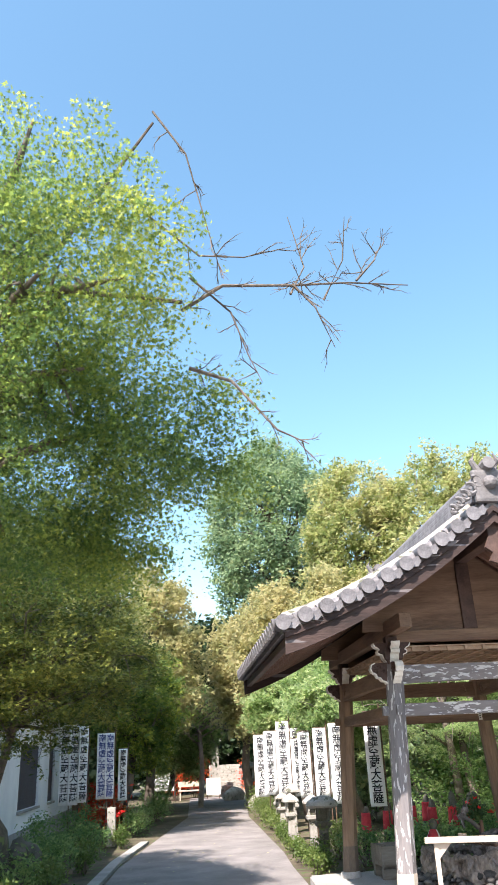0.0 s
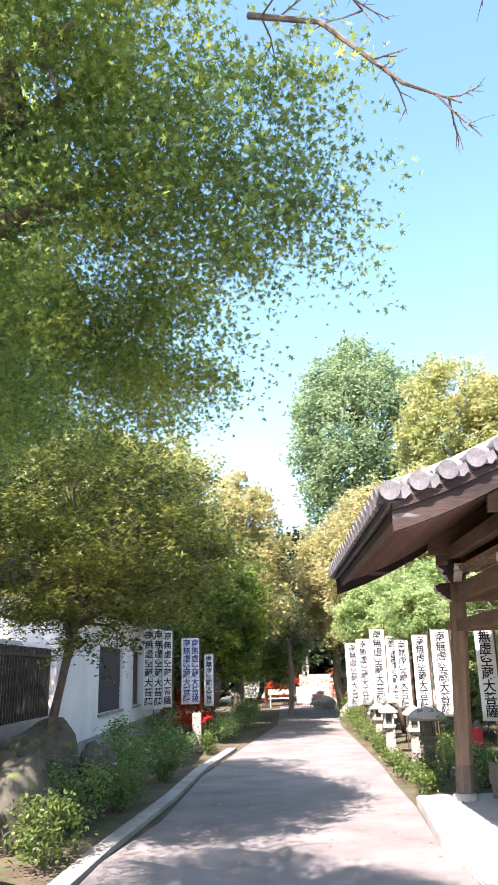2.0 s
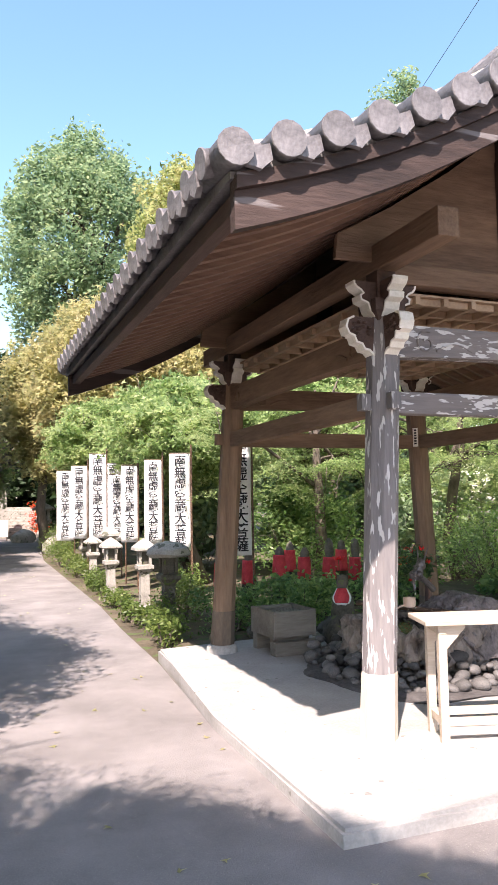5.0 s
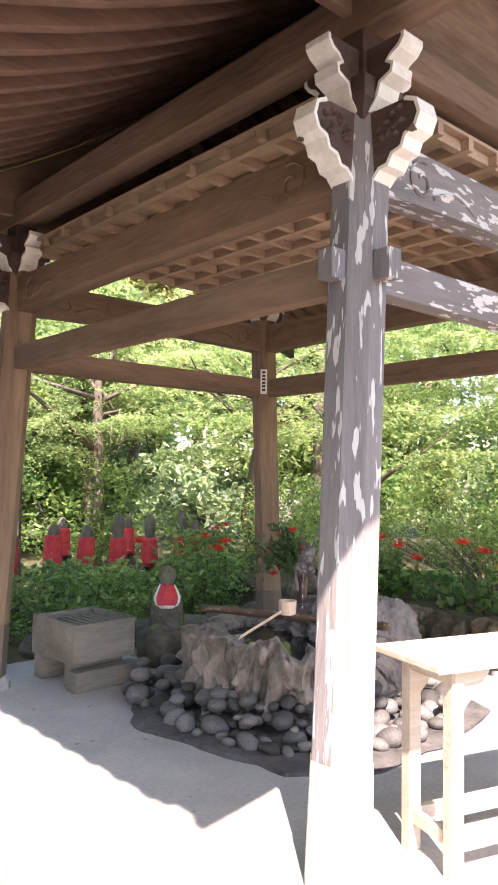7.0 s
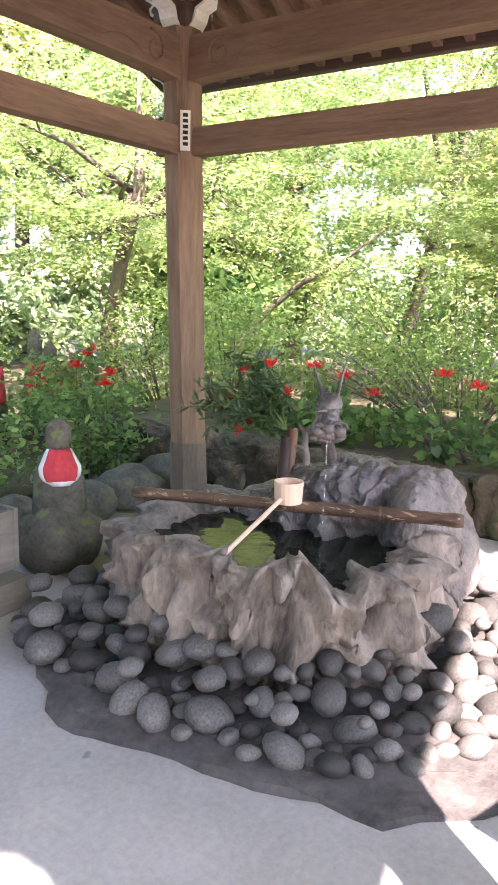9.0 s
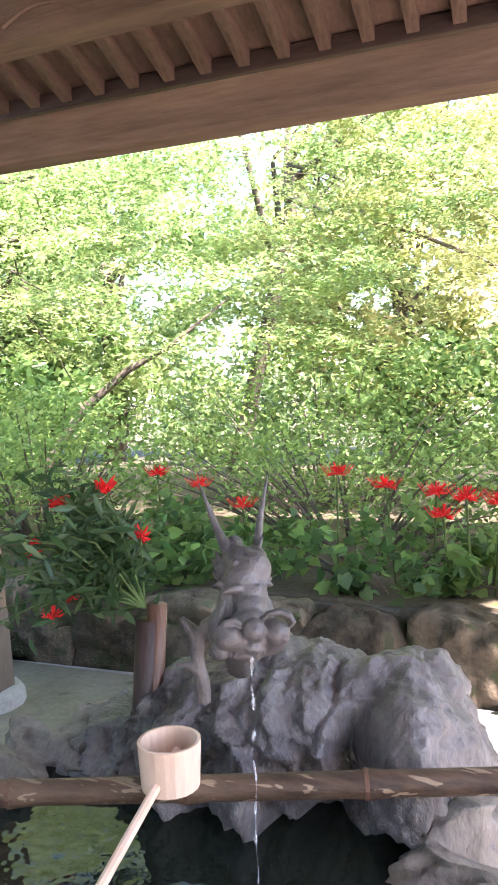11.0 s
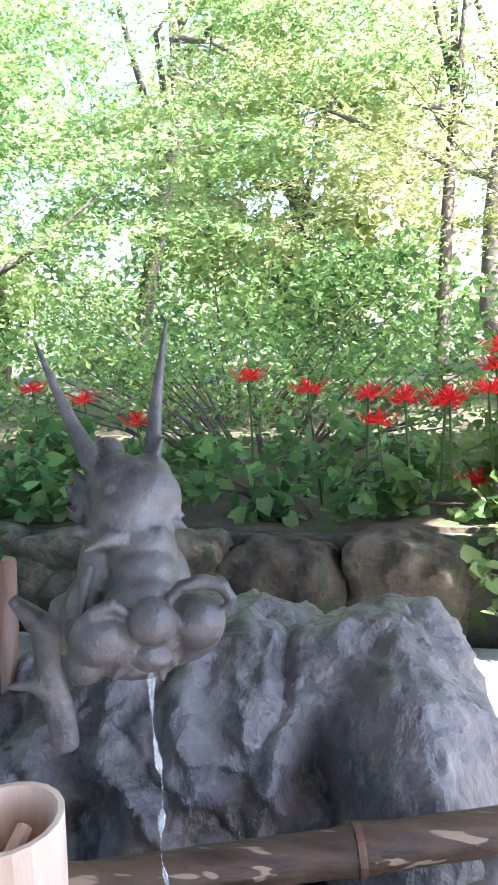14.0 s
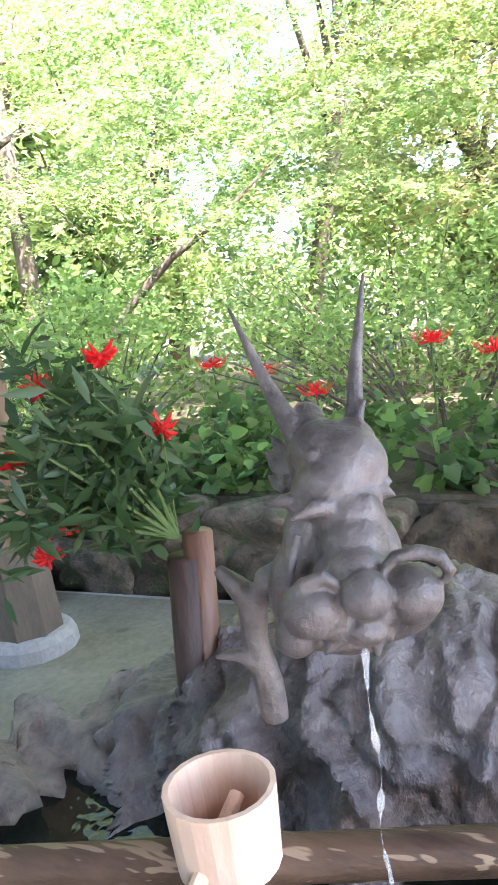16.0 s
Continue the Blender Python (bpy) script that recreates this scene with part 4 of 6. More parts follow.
# ladle on the rail
cup_c, end_c = Vector((1.258, 1.527, 0.588)), Vector((0.841, 1.537, 0.44))
ladle = empty("ladle", Matrix.Translation(cup_c), "pale wooden dipper with a long handle resting on bamboo", "ladle")
bm = bmesh.new()
lathe(bm, [(0.046, -0.042), (0.052, -0.04), (0.056, 0.038), (0.056, 0.042), (0.050, 0.042), (0.046, -0.034), (0.001, -0.034)], 20)
part("cup", bm, LADLE, ladle, smooth=False)
bm = bmesh.new()
tube(bm, [Vector((0.03, 0, 0.008)), end_c - cup_c], 0.0085, 8)
part("handle", bm, LADLE, ladle)

# dragon spout: one plain mesh, melted together
DE, DR, DU, DA = Vector((0.714, 1.171, 1.078)), Vector((0.4233, -0.8961, -0.1331)), Vector((0.2236, -0.039, 0.9739)), Vector((0.8779, 0.442, -0.1839))
FACE = 0.555


def dpos(a, b, back=0.0):
    """A place of the head: a across and b down in thousandths of its drawing, back metres behind the mouth."""
    k = FACE + back
    return DE + k * (DA + DR * ((a - 84.2) * 5.494e-4) - DU * ((b - 447.1) * 5.494e-4))


def dlen(r, back=0.0):
    return r * 5.494e-4 * (FACE + back)


bm = bmesh.new()


def blob(a, b, back, r, stretch=(1, 1, 1)):
    m = Matrix((DR, -DA, DU)).transposed().to_4x4()
    q_ = dlen(r, back)
    bmesh.ops.create_icosphere(bm, subdivisions=3, radius=1, matrix=Matrix.Translation(dpos(a, b, back)) @ m @ Matrix.Diagonal((q_ * stretch[0], q_ * stretch[1], q_ * stretch[2], 1)))


for args in (
        (372, 822, -0.018, 64), (485, 818, 0.0, 76), (245, 858, 0.002, 84, (1.05, 1, 0.85)), (200, 920, 0.02, 55), (372, 905, -0.005, 50, (1.1, 1, 0.7)), (320, 925, 0.035, 80, (1.3, 1, 0.45)), (440, 880, 0.01, 48, (1.1, 1, 0.7)),
        (350, 760, 0.012, 74, (1.05, 1, 0.9)), (342, 695, 0.028, 80, (1.05, 1, 0.9)), (330, 640, 0.045, 92), (285, 560, 0.055, 98, (1.0, 1, 0.85)), (325, 505, 0.065, 100), (265, 475, 0.075, 88), (330, 450, 0.08, 66),
        (225, 392, 0.10, 46), (235, 425, 0.09, 55), (255, 610, 0.05, 60, (1.3, 1, 0.5)), (365, 590, 0.045, 42, (1, 1, 1.2)), (215, 690, 0.06, 62, (0.8, 1, 1.8)), (210, 800, 0.07, 80, (1, 1, 1.5)), (365, 840, 0.03, 125, (1.5, 0.62, 0.8)), (355, 780, 0.02, 95, (1.25, 0.8, 0.9)), (300, 820, 0.01, 60), (432, 800, 0.008, 55), (400, 860, 0.0, 50), (310, 880, 0.005, 60), (345, 730, 0.05, 105, (1.1, 0.8, 1.3)), (290, 540, 0.09, 115),
        (240, 482, 0.048, 24), (350, 738, 0.03, 82, (1.0, 1, 1.2))):
    blob(*args)
for pts, rad in (
        ([(205, 440, 0.08), (130, 310, 0.10), (32, 115, 0.125)], (36, 21, 6)), ([(340, 400, 0.085), (345, 250, 0.095), (363, 30, 0.105)], (27, 19, 6)), ([(345, 400, 0.08), (355, 372, 0.08), (369, 338, 0.08)], (18, 14, 4)),
        ([(300, 600, 0.03), (235, 612, 0.02), (183, 640, 0.015)], (24, 22, 5)), ([(210, 590, 0.05), (165, 590, 0.05), (130, 604, 0.05)], (26, 18, 4)), ([(370, 585, 0.03), (378, 610, 0.025), (386, 628, 0.02)], (26, 18, 5)),
        ([(385, 560, 0.05), (420, 568, 0.045), (446, 579, 0.04)], (26, 18, 4)), ([(385, 530, 0.06), (415, 535, 0.055), (438, 547, 0.05)], (24, 14, 4)), ([(365, 500, 0.07), (385, 485, 0.07), (403, 466, 0.07)], (24, 16, 4)),
        ([(190, 520, 0.09), (150, 500, 0.10), (124, 468, 0.10)], (34, 24, 5)), ([(195, 490, 0.09), (160, 460, 0.10), (134, 426, 0.10)], (32, 20, 4)), ([(185, 555, 0.08), (150, 545, 0.09), (128, 522, 0.09)], (30, 18, 4)),
        ([(305, 800, -0.01), (265, 775, -0.012), (215, 795, -0.01), (180, 828, 0.0), (160, 860, 0.005)], (12, 17, 17, 14, 6)), ([(405, 770, -0.01), (440, 728, -0.012), (500, 714, -0.01), (550, 726, -0.01), (576, 760, -0.01), (566, 792, -0.008)], (12, 17, 19, 20, 17, 8)),
        ([(300, 925, 0.0), (270, 968, 0.0)], (20, 6)), ([(428, 905, 0.0), (432, 938, 0.0)], (14, 6)), ([(395, 930, 0.0), (400, 974, 0.0)], (20, 6)), ([(350, 925, -0.005), (380, 945, -0.005)], (22, 8)), ([(480, 885, 0.005), (490, 900, 0.005)], (14, 6)),
        ([(190, 760, 0.09), (130, 790, 0.11), (92, 840, 0.12), (100, 930, 0.12), (135, 1040, 0.13), (150, 1120, 0.14)], (48, 46, 46, 36, 42, 40)), ([(92, 835, 0.12), (45, 790, 0.12), (5, 755, 0.12)], (44, 30, 16)), ([(105, 985, 0.12), (60, 965, 0.12), (2, 972, 0.12)], (30, 20, 8)),
        ([(270, 800, 0.10), (285, 830, 0.2), (300, 900, 0.32)], (70, 75, 90)), ([(205, 670, 0.03), (190, 730, 0.03), (180, 800, 0.03)], (13, 15, 10))):
    tube(bm, [dpos(*p) for p in pts], [dlen(r_, 0.05) for r_ in rad], 10)
dragon = tagged(part("dragon_spout", bm, BRONZE), "grey bronze dragon head with two horns pouring water", "dragon spout")
rm = dragon.modifiers.new("melt", "REMESH")
rm.mode, rm.voxel_size, rm.use_smooth_shade = "VOXEL", 0.0021, True
sm = dragon.modifiers.new("soft", "SMOOTH")
sm.factor, sm.iterations = 0.5, 5
# falling water
bm = bmesh.new()
p0 = dpos(368, 945, 0.004)
zs = np.linspace(p0.z, 0.378, 60)
tube(bm, [Vector((p0.x - 0.012 * (k / 59) + 0.002 * math.sin(k * 0.53), p0.y + 0.002 * math.sin(k * 0.37), z)) for k, z in enumerate(zs)],
     [0.0002 + 0.0021 * max(0.0, math.sin(k * 0.8) + 0.5 * math.sin(k * 1.9) + 0.5 - k / 70) for k in range(60)], 8)
tagged(part("water_jet", bm, stream_m, smooth=True), "thin clear stream of falling water", "water", kind="")

# ---- pebbles round the basin ----
bm = bmesh.new()
rng = np.random.default_rng(4)
BED = [(0.30, 1.75), (0.55, 2.15), (0.85, 2.42), (1.5, 2.5), (2.2, 2.2), (2.35, 1.2), (2.1, 0.65), (1.4, 0.5), (0.75, 0.52), (0.5, 0.75), (0.42, 1.1), (0.36, 1.45)]
lo = [bm.verts.new((x, y, -0.012)) for x, y in BED]
mid = [bm.verts.new((x + 0.02 * math.sin(5 * x), y + 0.02 * math.cos(7 * y), 0.022 + 0.008 * math.sin(9 * (x + y)))) for x, y in BED]
inn = [bm.verts.new((1.25 + (x - 1.25) * 0.86, 1.5 + (y - 1.5) * 0.86, 0.03)) for x, y in BED]
for a, b in ((lo, mid), (mid, inn)):
    for k in range(len(BED)):
        bm.faces.new((a[k], a[(k + 1) % len(BED)], b[(k + 1) % len(BED)], b[k]))
bm.faces.new(inn)
bmesh.ops.recalc_face_normals(bm, faces=bm.faces)
bmesh.ops.subdivide_edges(bm, edges=bm.edges, cuts=3, use_grid_fill=True)
for v in bm.verts:
    v.co += Vector((lump(v.co, 6, 0.03), lump(v.co + Vector((5, 0, 0)), 6, 0.03), lump(v.co + Vector((0, 5, 0)), 7, 0.012)))
bed = tagged(part("stone_bed", bm, BED_ROCK, smooth=False), "ring of dark flat stones and river pebbles round the basin", "stone bed")
STONES = []
for k in range(8):
    b = rough_stone(k + 1, 1, 0.78, 0.62, 2, 0.14)
    for f in b.faces:
        f.smooth = True
    me = bpy.data.meshes.new("pebble")
    b.to_mesh(me)
    b.free()
    me.materials.append(PEBBLE)
    STONES.append(me)
placed = []
for trial in range(4200):
    t = rng.uniform(0, 2 * np.pi)
    r = rng.uniform(0.98, 1.62)
    R = basin_r(t)
    x, y = BC.x + R * r * math.cos(t), BC.y + R * r * math.sin(t)
    s = float(rng.choice([0.04, 0.055, 0.07, 0.085, 0.10], p=[0.2, 0.25, 0.25, 0.18, 0.12]))
    if x > 2.25 or x < 0.42 + 0.1 * math.sin(4 * y) or y < 0.58 or y > 2.4:
        continue
    if any((x - a) ** 2 + (y - b) ** 2 < (0.66 * (s + c)) ** 2 for a, b, c in placed):
        continue
    placed.append((x, y, s))
    z = 0.025 + s * 0.42 + 0.13 * max(0, 1.28 - r) / 0.28
    share("pebble", STONES[int(rng.integers(8))], Matrix.Translation((x, y, z)) @ Euler((float(rng.normal(0, 0.25)), float(rng.normal(0, 0.25)), float(rng.uniform(0, 6.28)))).to_matrix().to_4x4() @ Matrix.Diagonal((s, s, s, 1)), bed)
    if len(placed) > 235:
        break
for k, (x, y, s) in enumerate(placed[:90]):
    if k % 2 == 0:
        share("pebble", STONES[k % 8], Matrix.Translation((x + 0.03, y + 0.02, 0.085 + s * 0.9)) @ Matrix.Diagonal((s * 0.7, s * 0.7, s * 0.7, 1)), bed)

# ---- table, offering box, small stone figure ----
table = empty("table", pose(0.78, -0.26, 0, 0, 0, -17), "narrow bleached wooden table in the sun", "table")
bm = bmesh.new()
box(bm, (-0.56, -0.19, 0.722), (0.56, 0.19, 0.752), 0.006)
part("tabletop", bm, TABLE_WOOD, table)
for x in (-0.44, 0.44):
    for y in (-0.12, 0.12):
        bm = bmesh.new()
        box(bm, (x - 0.026, y - 0.026, 0.0), (x + 0.026, y + 0.026, 0.72), 0.004)
        part("leg", bm, TABLE_WOOD, table)
        bm = bmesh.new()
        s = 1 if x < 0 else -1
        prism(bm, [(x + s * 0.027, 0.72), (x + s * 0.15, 0.72), (x + s * 0.15, 0.70), (x + s * 0.027, 0.57)], y - 0.016, y + 0.016, lambda u, v, d: Vector((u, d, v)))
        bmesh.ops.recalc_face_normals(bm, faces=bm.faces)
        part("brace", bm, TABLE_WOOD, table)
for y in (-0.12, 0.12):
    bm = bmesh.new()
    box(bm, (-0.414, y - 0.014, 0.10), (0.414, y + 0.014, 0.15), 0.003)
    part("stretcher", bm, TABLE_WOOD, table)
for x in (-0.44, 0.44):
    bm = bmesh.new()
    box(bm, (x - 0.014, -0.094, 0.10), (x + 0.014, 0.094, 0.15), 0.003)
    part("stretcher", bm, TABLE_WOOD, table)
    bm = bmesh.new()
    box(bm, (x - 0.02, -0.15, 0.665), (x + 0.02, 0.15, 0.72), 0.003)
    part("top_rail", bm, TABLE_WOOD, table)

offer = empty("offering_box", pose(0.60, 2.84, 0, 0, 0, 3), "old grey wooden offering box on a plank base", "offering box")
for lo_, hi_, nm in (((-0.21, -0.27, 0.17), (0.21, -0.245, 0.42), "side_panel"), ((-0.21, 0.245, 0.17), (0.21, 0.27, 0.42), "side_panel"),
                     ((-0.235, -0.27, 0.165), (-0.21, 0.27, 0.425), "end_panel"), ((0.21, -0.27, 0.165), (0.235, 0.27, 0.425), "end_panel"),
                     ((-0.21, -0.245, 0.17), (0.21, 0.245, 0.19), "floor_board"), ((-0.21, -0.245, 0.375), (0.21, -0.2, 0.41), "ledge"), ((-0.21, 0.2, 0.375), (0.21, 0.245, 0.41), "ledge")):
    bm = bmesh.new()
    box(bm, lo_, hi_, 0.004)
    part(nm, bm, BOX_WOOD, offer)
for k in range(7):
    bm = bmesh.new()
    box(bm, (-0.2 + 0.058 * k, -0.2, 0.36), (-0.178 + 0.058 * k, 0.2, 0.39), 0.003)
    part("slat", bm, BOX_WOOD, offer)
bm = bmesh.new()
box(bm, (-0.24, -0.31, 0.0), (0.26, -0.19, 0.13), 0.006)
part("base_plank", bm, BOX_WOOD, offer)
bm = bmesh.new()
box(bm, (-0.22, 0.16, 0.0), (0.22, 0.26, 0.165), 0.006)
part("base_plank", bm, BOX_WOOD, offer)
bm = bmesh.new()
box(bm, (-0.2, -0.18, 0.0), (0.2, -0.1, 0.165), 0.004)
part("base_plank", bm, BOX_WOOD, offer)


def stone_figure(x, y, z, h, w, label, turn=0.0):
    """A plain standing stone with a rounded head."""
    bm = bmesh.new()
    lathe(bm, [(w * 0.95, 0), (w, h * 0.12), (w * 0.9, h * 0.4), (w * 0.72, h * 0.62), (w * 0.42, h * 0.70), (w * 0.40, h * 0.74), (w * 0.5, h * 0.82), (w * 0.48, h * 0.92), (w * 0.28, h * 0.985), (w * 0.05, h)], 16)
    for v in bm.verts:
        v.co.y *= 0.8
        v.co += Vector((lump(v.co * 1.0 + Vector((x, y, 0)), 7, 0.012), lump(v.co + Vector((x, 3, 0)), 7, 0.012), 0))
    ob = tagged(part("stone_statue", bm, STONE_DARK, smooth=True), label, "statue", "red-bibbed stone statues")
    ob.matrix_basis = pose(x, y, z, 0, 0, turn)
    return ob


def bib(x, y, z, w, h, curve, label, turn=0.0, rim=False, lean=0.0):
    """A cloth bib draped on the front of a statue."""
    bm = bmesh.new()
    nx, nz = 10, 8
    grid = []
    for j in range(nz + 1):
        v = j / nz
        row = []
        for i in range(nx + 1):
            u = i / nx * 2 - 1
            wid = w * ((0.55 + 0.45 * min(1, 2.0 * v)) if rim else (0.72 + 0.16 * v)) * (math.sqrt(max(0.05, 1 - max(0, (v - 0.6) / 0.45) ** 2)) if rim else 1)
            row.append(bm.verts.new((u * wid, -curve * math.cos(u * 1.25) - 0.012 * v - 0.006 * math.sin(u * 9 + j), -h * v)))
        grid.append(row)
    for j in range(nz):
        for i in range(nx):
            f = bm.faces.new((grid[j][i], grid[j][i + 1], grid[j + 1][i + 1], grid[j + 1][i]))
            f.material_index = 1 if rim and (i in (0, nx - 1) or j == nz - 1) else 0
    ob = tagged(part("red_bib", bm, CLOTH_RED, smooth=True), label, "bib", "red bibs")
    ob.data.materials.append(CLOTH_WHITE)
    sd = ob.modifiers.new("thick", "SOLIDIFY")
    sd.thickness = 0.006
    ob.matrix_basis = pose(x, y, z, lean, 0, turn)
    return ob


bm = rough_stone(21, 0.24, 0.20, 0.17, 3, 0.25)
tagged(part("plinth_stone", bm, STONE_DARK, smooth=True), "rough dark plinth stone", "stone").matrix_basis = Matrix.Translation((1.27, 2.82, 0.13))
stone_figure(1.28, 2.82, 0.22, 0.50, 0.125, "small mossy stone statue on a rough stone", -35)
bib(1.28, 2.82, 0.575, 0.095, 0.17, 0.092, "red bib with a white frilled edge on a small statue", -35, True, -8)
for k, (x, y, h, bz) in enumerate(((0.95, 5.75, 0.80, 0.66), (1.35, 5.7, 0.85, 0.68), (1.80, 5.65, 0.88, 0.74), (2.17, 5.6, 0.86, 0.70), (2.57, 5.6, 0.98, 0.68), (3.0, 5.6, 0.96, 0.66), (3.47, 5.6, 1.0, 0.66), (3.9, 5.9, 0.86, 0.62), (4.35, 6.1, 0.8, 0.58), (3.2, 6.4, 0.9, 0.72), (2.35, 6.5, 0.9, 0.74))):
    stone_figure(x, y, -0.13, h + 0.1, 0.135, "weathered stone statue wearing a red bib among plants", -35)
    bib(x, y, bz, 0.115, 0.33, 0.125, "faded red cloth bib on a stone statue", -35)

# ---- retaining wall and beds behind the pavilion ----
wall = empty("wall_east", Matrix.Translation((3.05, 1.9, 0)), "low retaining wall of rough brown stones", "wall", kind="structure")
bm = bmesh.new()
prism(bm, [(0.10, -0.13), (0.5, -0.13), (0.5, 0.31), (0.16, 0.31)], -1.5, 2.6, lambda u, v, d: Vector((u, d, v)))
bmesh.ops.recalc_face_normals(bm, faces=bm.faces)
part("backing", bm, STONE_DARK, wall)
rr = random.Random(11)


def wall_stone(y, w, z0, zh, deep, seed, square):
    """One rough boulder of the wall, with a split face and ragged edges."""
    b = bmesh.new()
    bmesh.ops.create_icosphere(b, subdivisions=4, radius=1.0)
    off = Vector((seed * 2.3, seed * 5.1, seed * 0.7))
    for v in b.verts:
        n_ = v.co.normalized()
        g = 1 / (abs(n_.x) ** square + abs(n_.y) ** square + abs(n_.z) ** square) ** (1 / square)
        p = Vector((n_.x * g * deep, n_.y * g * w * 0.5, n_.z * g * zh * 0.5))
        crag = abs(noise.noise(p * 6 + off)) + 0.5 * abs(noise.noise(p * 14 + off)) + 0.25 * abs(noise.noise(p * 33 + off))
        v.co = p + Vector((-0.06, 0.02 * n_.y, 0.03 * n_.z)) * (crag - 0.35) * (1.6 if n_.x < 0 else 1) + Vector((lump(p + off, 4, 0.03), lump(p + off * 2, 5, 0.035), lump(p + off * 3, 5, 0.025)))
    ob = part("stone", b, WALL_STONE, wall, smooth=True)
    ob.matrix_basis = Matrix.Translation((0.08 + rr.uniform(-0.015, 0.02), y, z0 + zh / 2))


for k, (y0, y1, z0, z1) in enumerate(((1.40, 1.80, -0.04, 0.30), (0.98, 1.39, -0.06, 0.32), (1.80, 2.16, 0.12, 0.30), (1.79, 2.06, -0.06, 0.13), (2.05, 2.5, -0.06, 0.16), (2.15, 2.62, 0.13, 0.31), (2.5, 2.95, -0.05, 0.2), (2.62, 3.2, 0.16, 0.33), (2.95, 3.4, -0.05, 0.19), (3.2, 3.65, 0.14, 0.32), (3.4, 4.0, -0.05, 0.18), (3.66, 4.3, 0.15, 0.32))):
    wall_stone((y0 + y1) / 2 - 1.9, y1 - y0 + 0.02, z0, z1 - z0 + 0.03, 0.12, k + 1, 3.2 if k < 2 else 5)
for k in range(16):
    wall_stone(rr.uniform(-1.4, 2.3), rr.uniform(0.08, 0.16), rr.choice((-0.05, 0.1, 0.26)), rr.uniform(0.05, 0.09), 0.07, 40 + k, 3.5)
sheet_bed = tagged(sheet("raised_bed", [(3.2, 0.3), (3.2, 4.5), (1.1, 3.7), (-0.3, 3.7), (0.6, 7.0), (3, 14), (16, 14), (16, -6), (5.6, -6), (5.6, 0.3)], -0.05, SOIL), "soil of the planted bed behind the pavilion", "bed", kind="structure")
bm = bmesh.new()
prism(bm, [(3.25, 0.4), (3.25, 4.4), (9, 6.5), (9, -0.6)], -0.05, 0.33, lambda u, v, d: Vector((u, v, d)))
bmesh.ops.recalc_face_normals(bm, faces=bm.faces)
tagged(part("bank", bm, SOIL), "raised bank of dark soil above the wall", "bank", kind="structure")
for k, (x, y, s) in enumerate(((1.9, 3.3, 0.17), (2.3, 3.35, 0.2), (2.75, 3.4, 0.19), (0.2, 3.55, 0.12), (0.7, 3.6, 0.14), (1.5, 3.45, 0.15), (4.0, 0.15, 0.16), (3.5, 0.35, 0.18), (4.6, -0.1, 0.2))):
    bm = rough_stone(60 + k, s * 1.2, s, s * 0.8, 3, 0.3)
    tagged(part("edge_stone", bm, STONE_DARK, smooth=True), "rough mossy edging stone of a planting bed", "stone", "edging stones").matrix_basis = Matrix.Translation((x, y, s * 0.4))


def shrub(name, pts_n, centre, radii, leaf, shape, mat_, label, seed, tilt=0.7, category="shrub", stems=10, shell=0.2, group=""):
    r = np.random.default_rng(seed)
    base = (centre[0], centre[1], centre[2] - radii[2])
    root = empty(name, Matrix.Translation(base), label, category, group)
    tips = ellipsoid_points(r, max(6, pts_n // 40), centre, np.array(radii) * 0.85, shell)
    pts = tips[r.integers(0, len(tips), pts_n)] + r.normal(0, 1, (pts_n, 3)) * np.array([0.13, 0.13, 0.09]) * (min(radii) + 0.3)
    pts[:, 2] = np.maximum(pts[:, 2], base[2] + 0.02)
    leaves("foliage", pts - np.array(base), leaf, shape, mat_, root, tilt, seed + 1)
    bm = bmesh.new()
    for k in range(stems):
        t = Vector(tips[k % len(tips)]) - Vector(base)
        s = Vector((t.x * 0.25, t.y * 0.25, -0.03))
        tube(bm, [s, s.lerp(t, 0.5) + Vector((0, 0, 0.05)), t], [0.012, 0.008, 0.003], 5)
    part("stalk", bm, BARK, root)
    return root


def lily(x, y, z0, h, seed):
    """A red spider lily: bare stem, curled petals and long stamens."""
    r = random.Random(seed)
    root = empty("spider_lily", Matrix.Translation((x, y, z0)), "red spider lily on a bare green stem", "flower", "red spider lilies")
    bm = bmesh.new()
    top = Vector((r.uniform(-0.04, 0.04), r.uniform(-0.04, 0.04), h))
    tube(bm, [(0, 0, 0), top * 0.5 + Vector((0.01, 0, 0)), top], 0.005, 6)
    part("stem", bm, STEM, root)
    bm = bmesh.new()
    for k in range(26):
        a, e = 2.4 * k + r.uniform(-0.2, 0.2), r.uniform(-0.35, 1.25)
        d = Vector((math.cos(a) * math.cos(e), math.sin(a) * math.cos(e), math.sin(e)))
        L = r.uniform(0.038, 0.058)
        back_ = Vector((-d.x * 0.5, -d.y * 0.5, 0.6 - d.z)) * 0.02
        tube(bm, [top, top + d * L * 0.55, top + d * L, top + d * L * 0.98 + back_], [0.0015, 0.004, 0.0035, 0.0012], 4)
    for k in range(18):
        a = 2 * math.pi * k / 18
        d = Vector((math.cos(a), math.sin(a), 0))
        tube(bm, [top, top + d * 0.05 + Vector((0, 0, -0.004)), top + d * 0.085 + Vector((0, 0, 0.04))], 0.0011, 3)
    part("blossom", bm, PETAL, root)
    return root


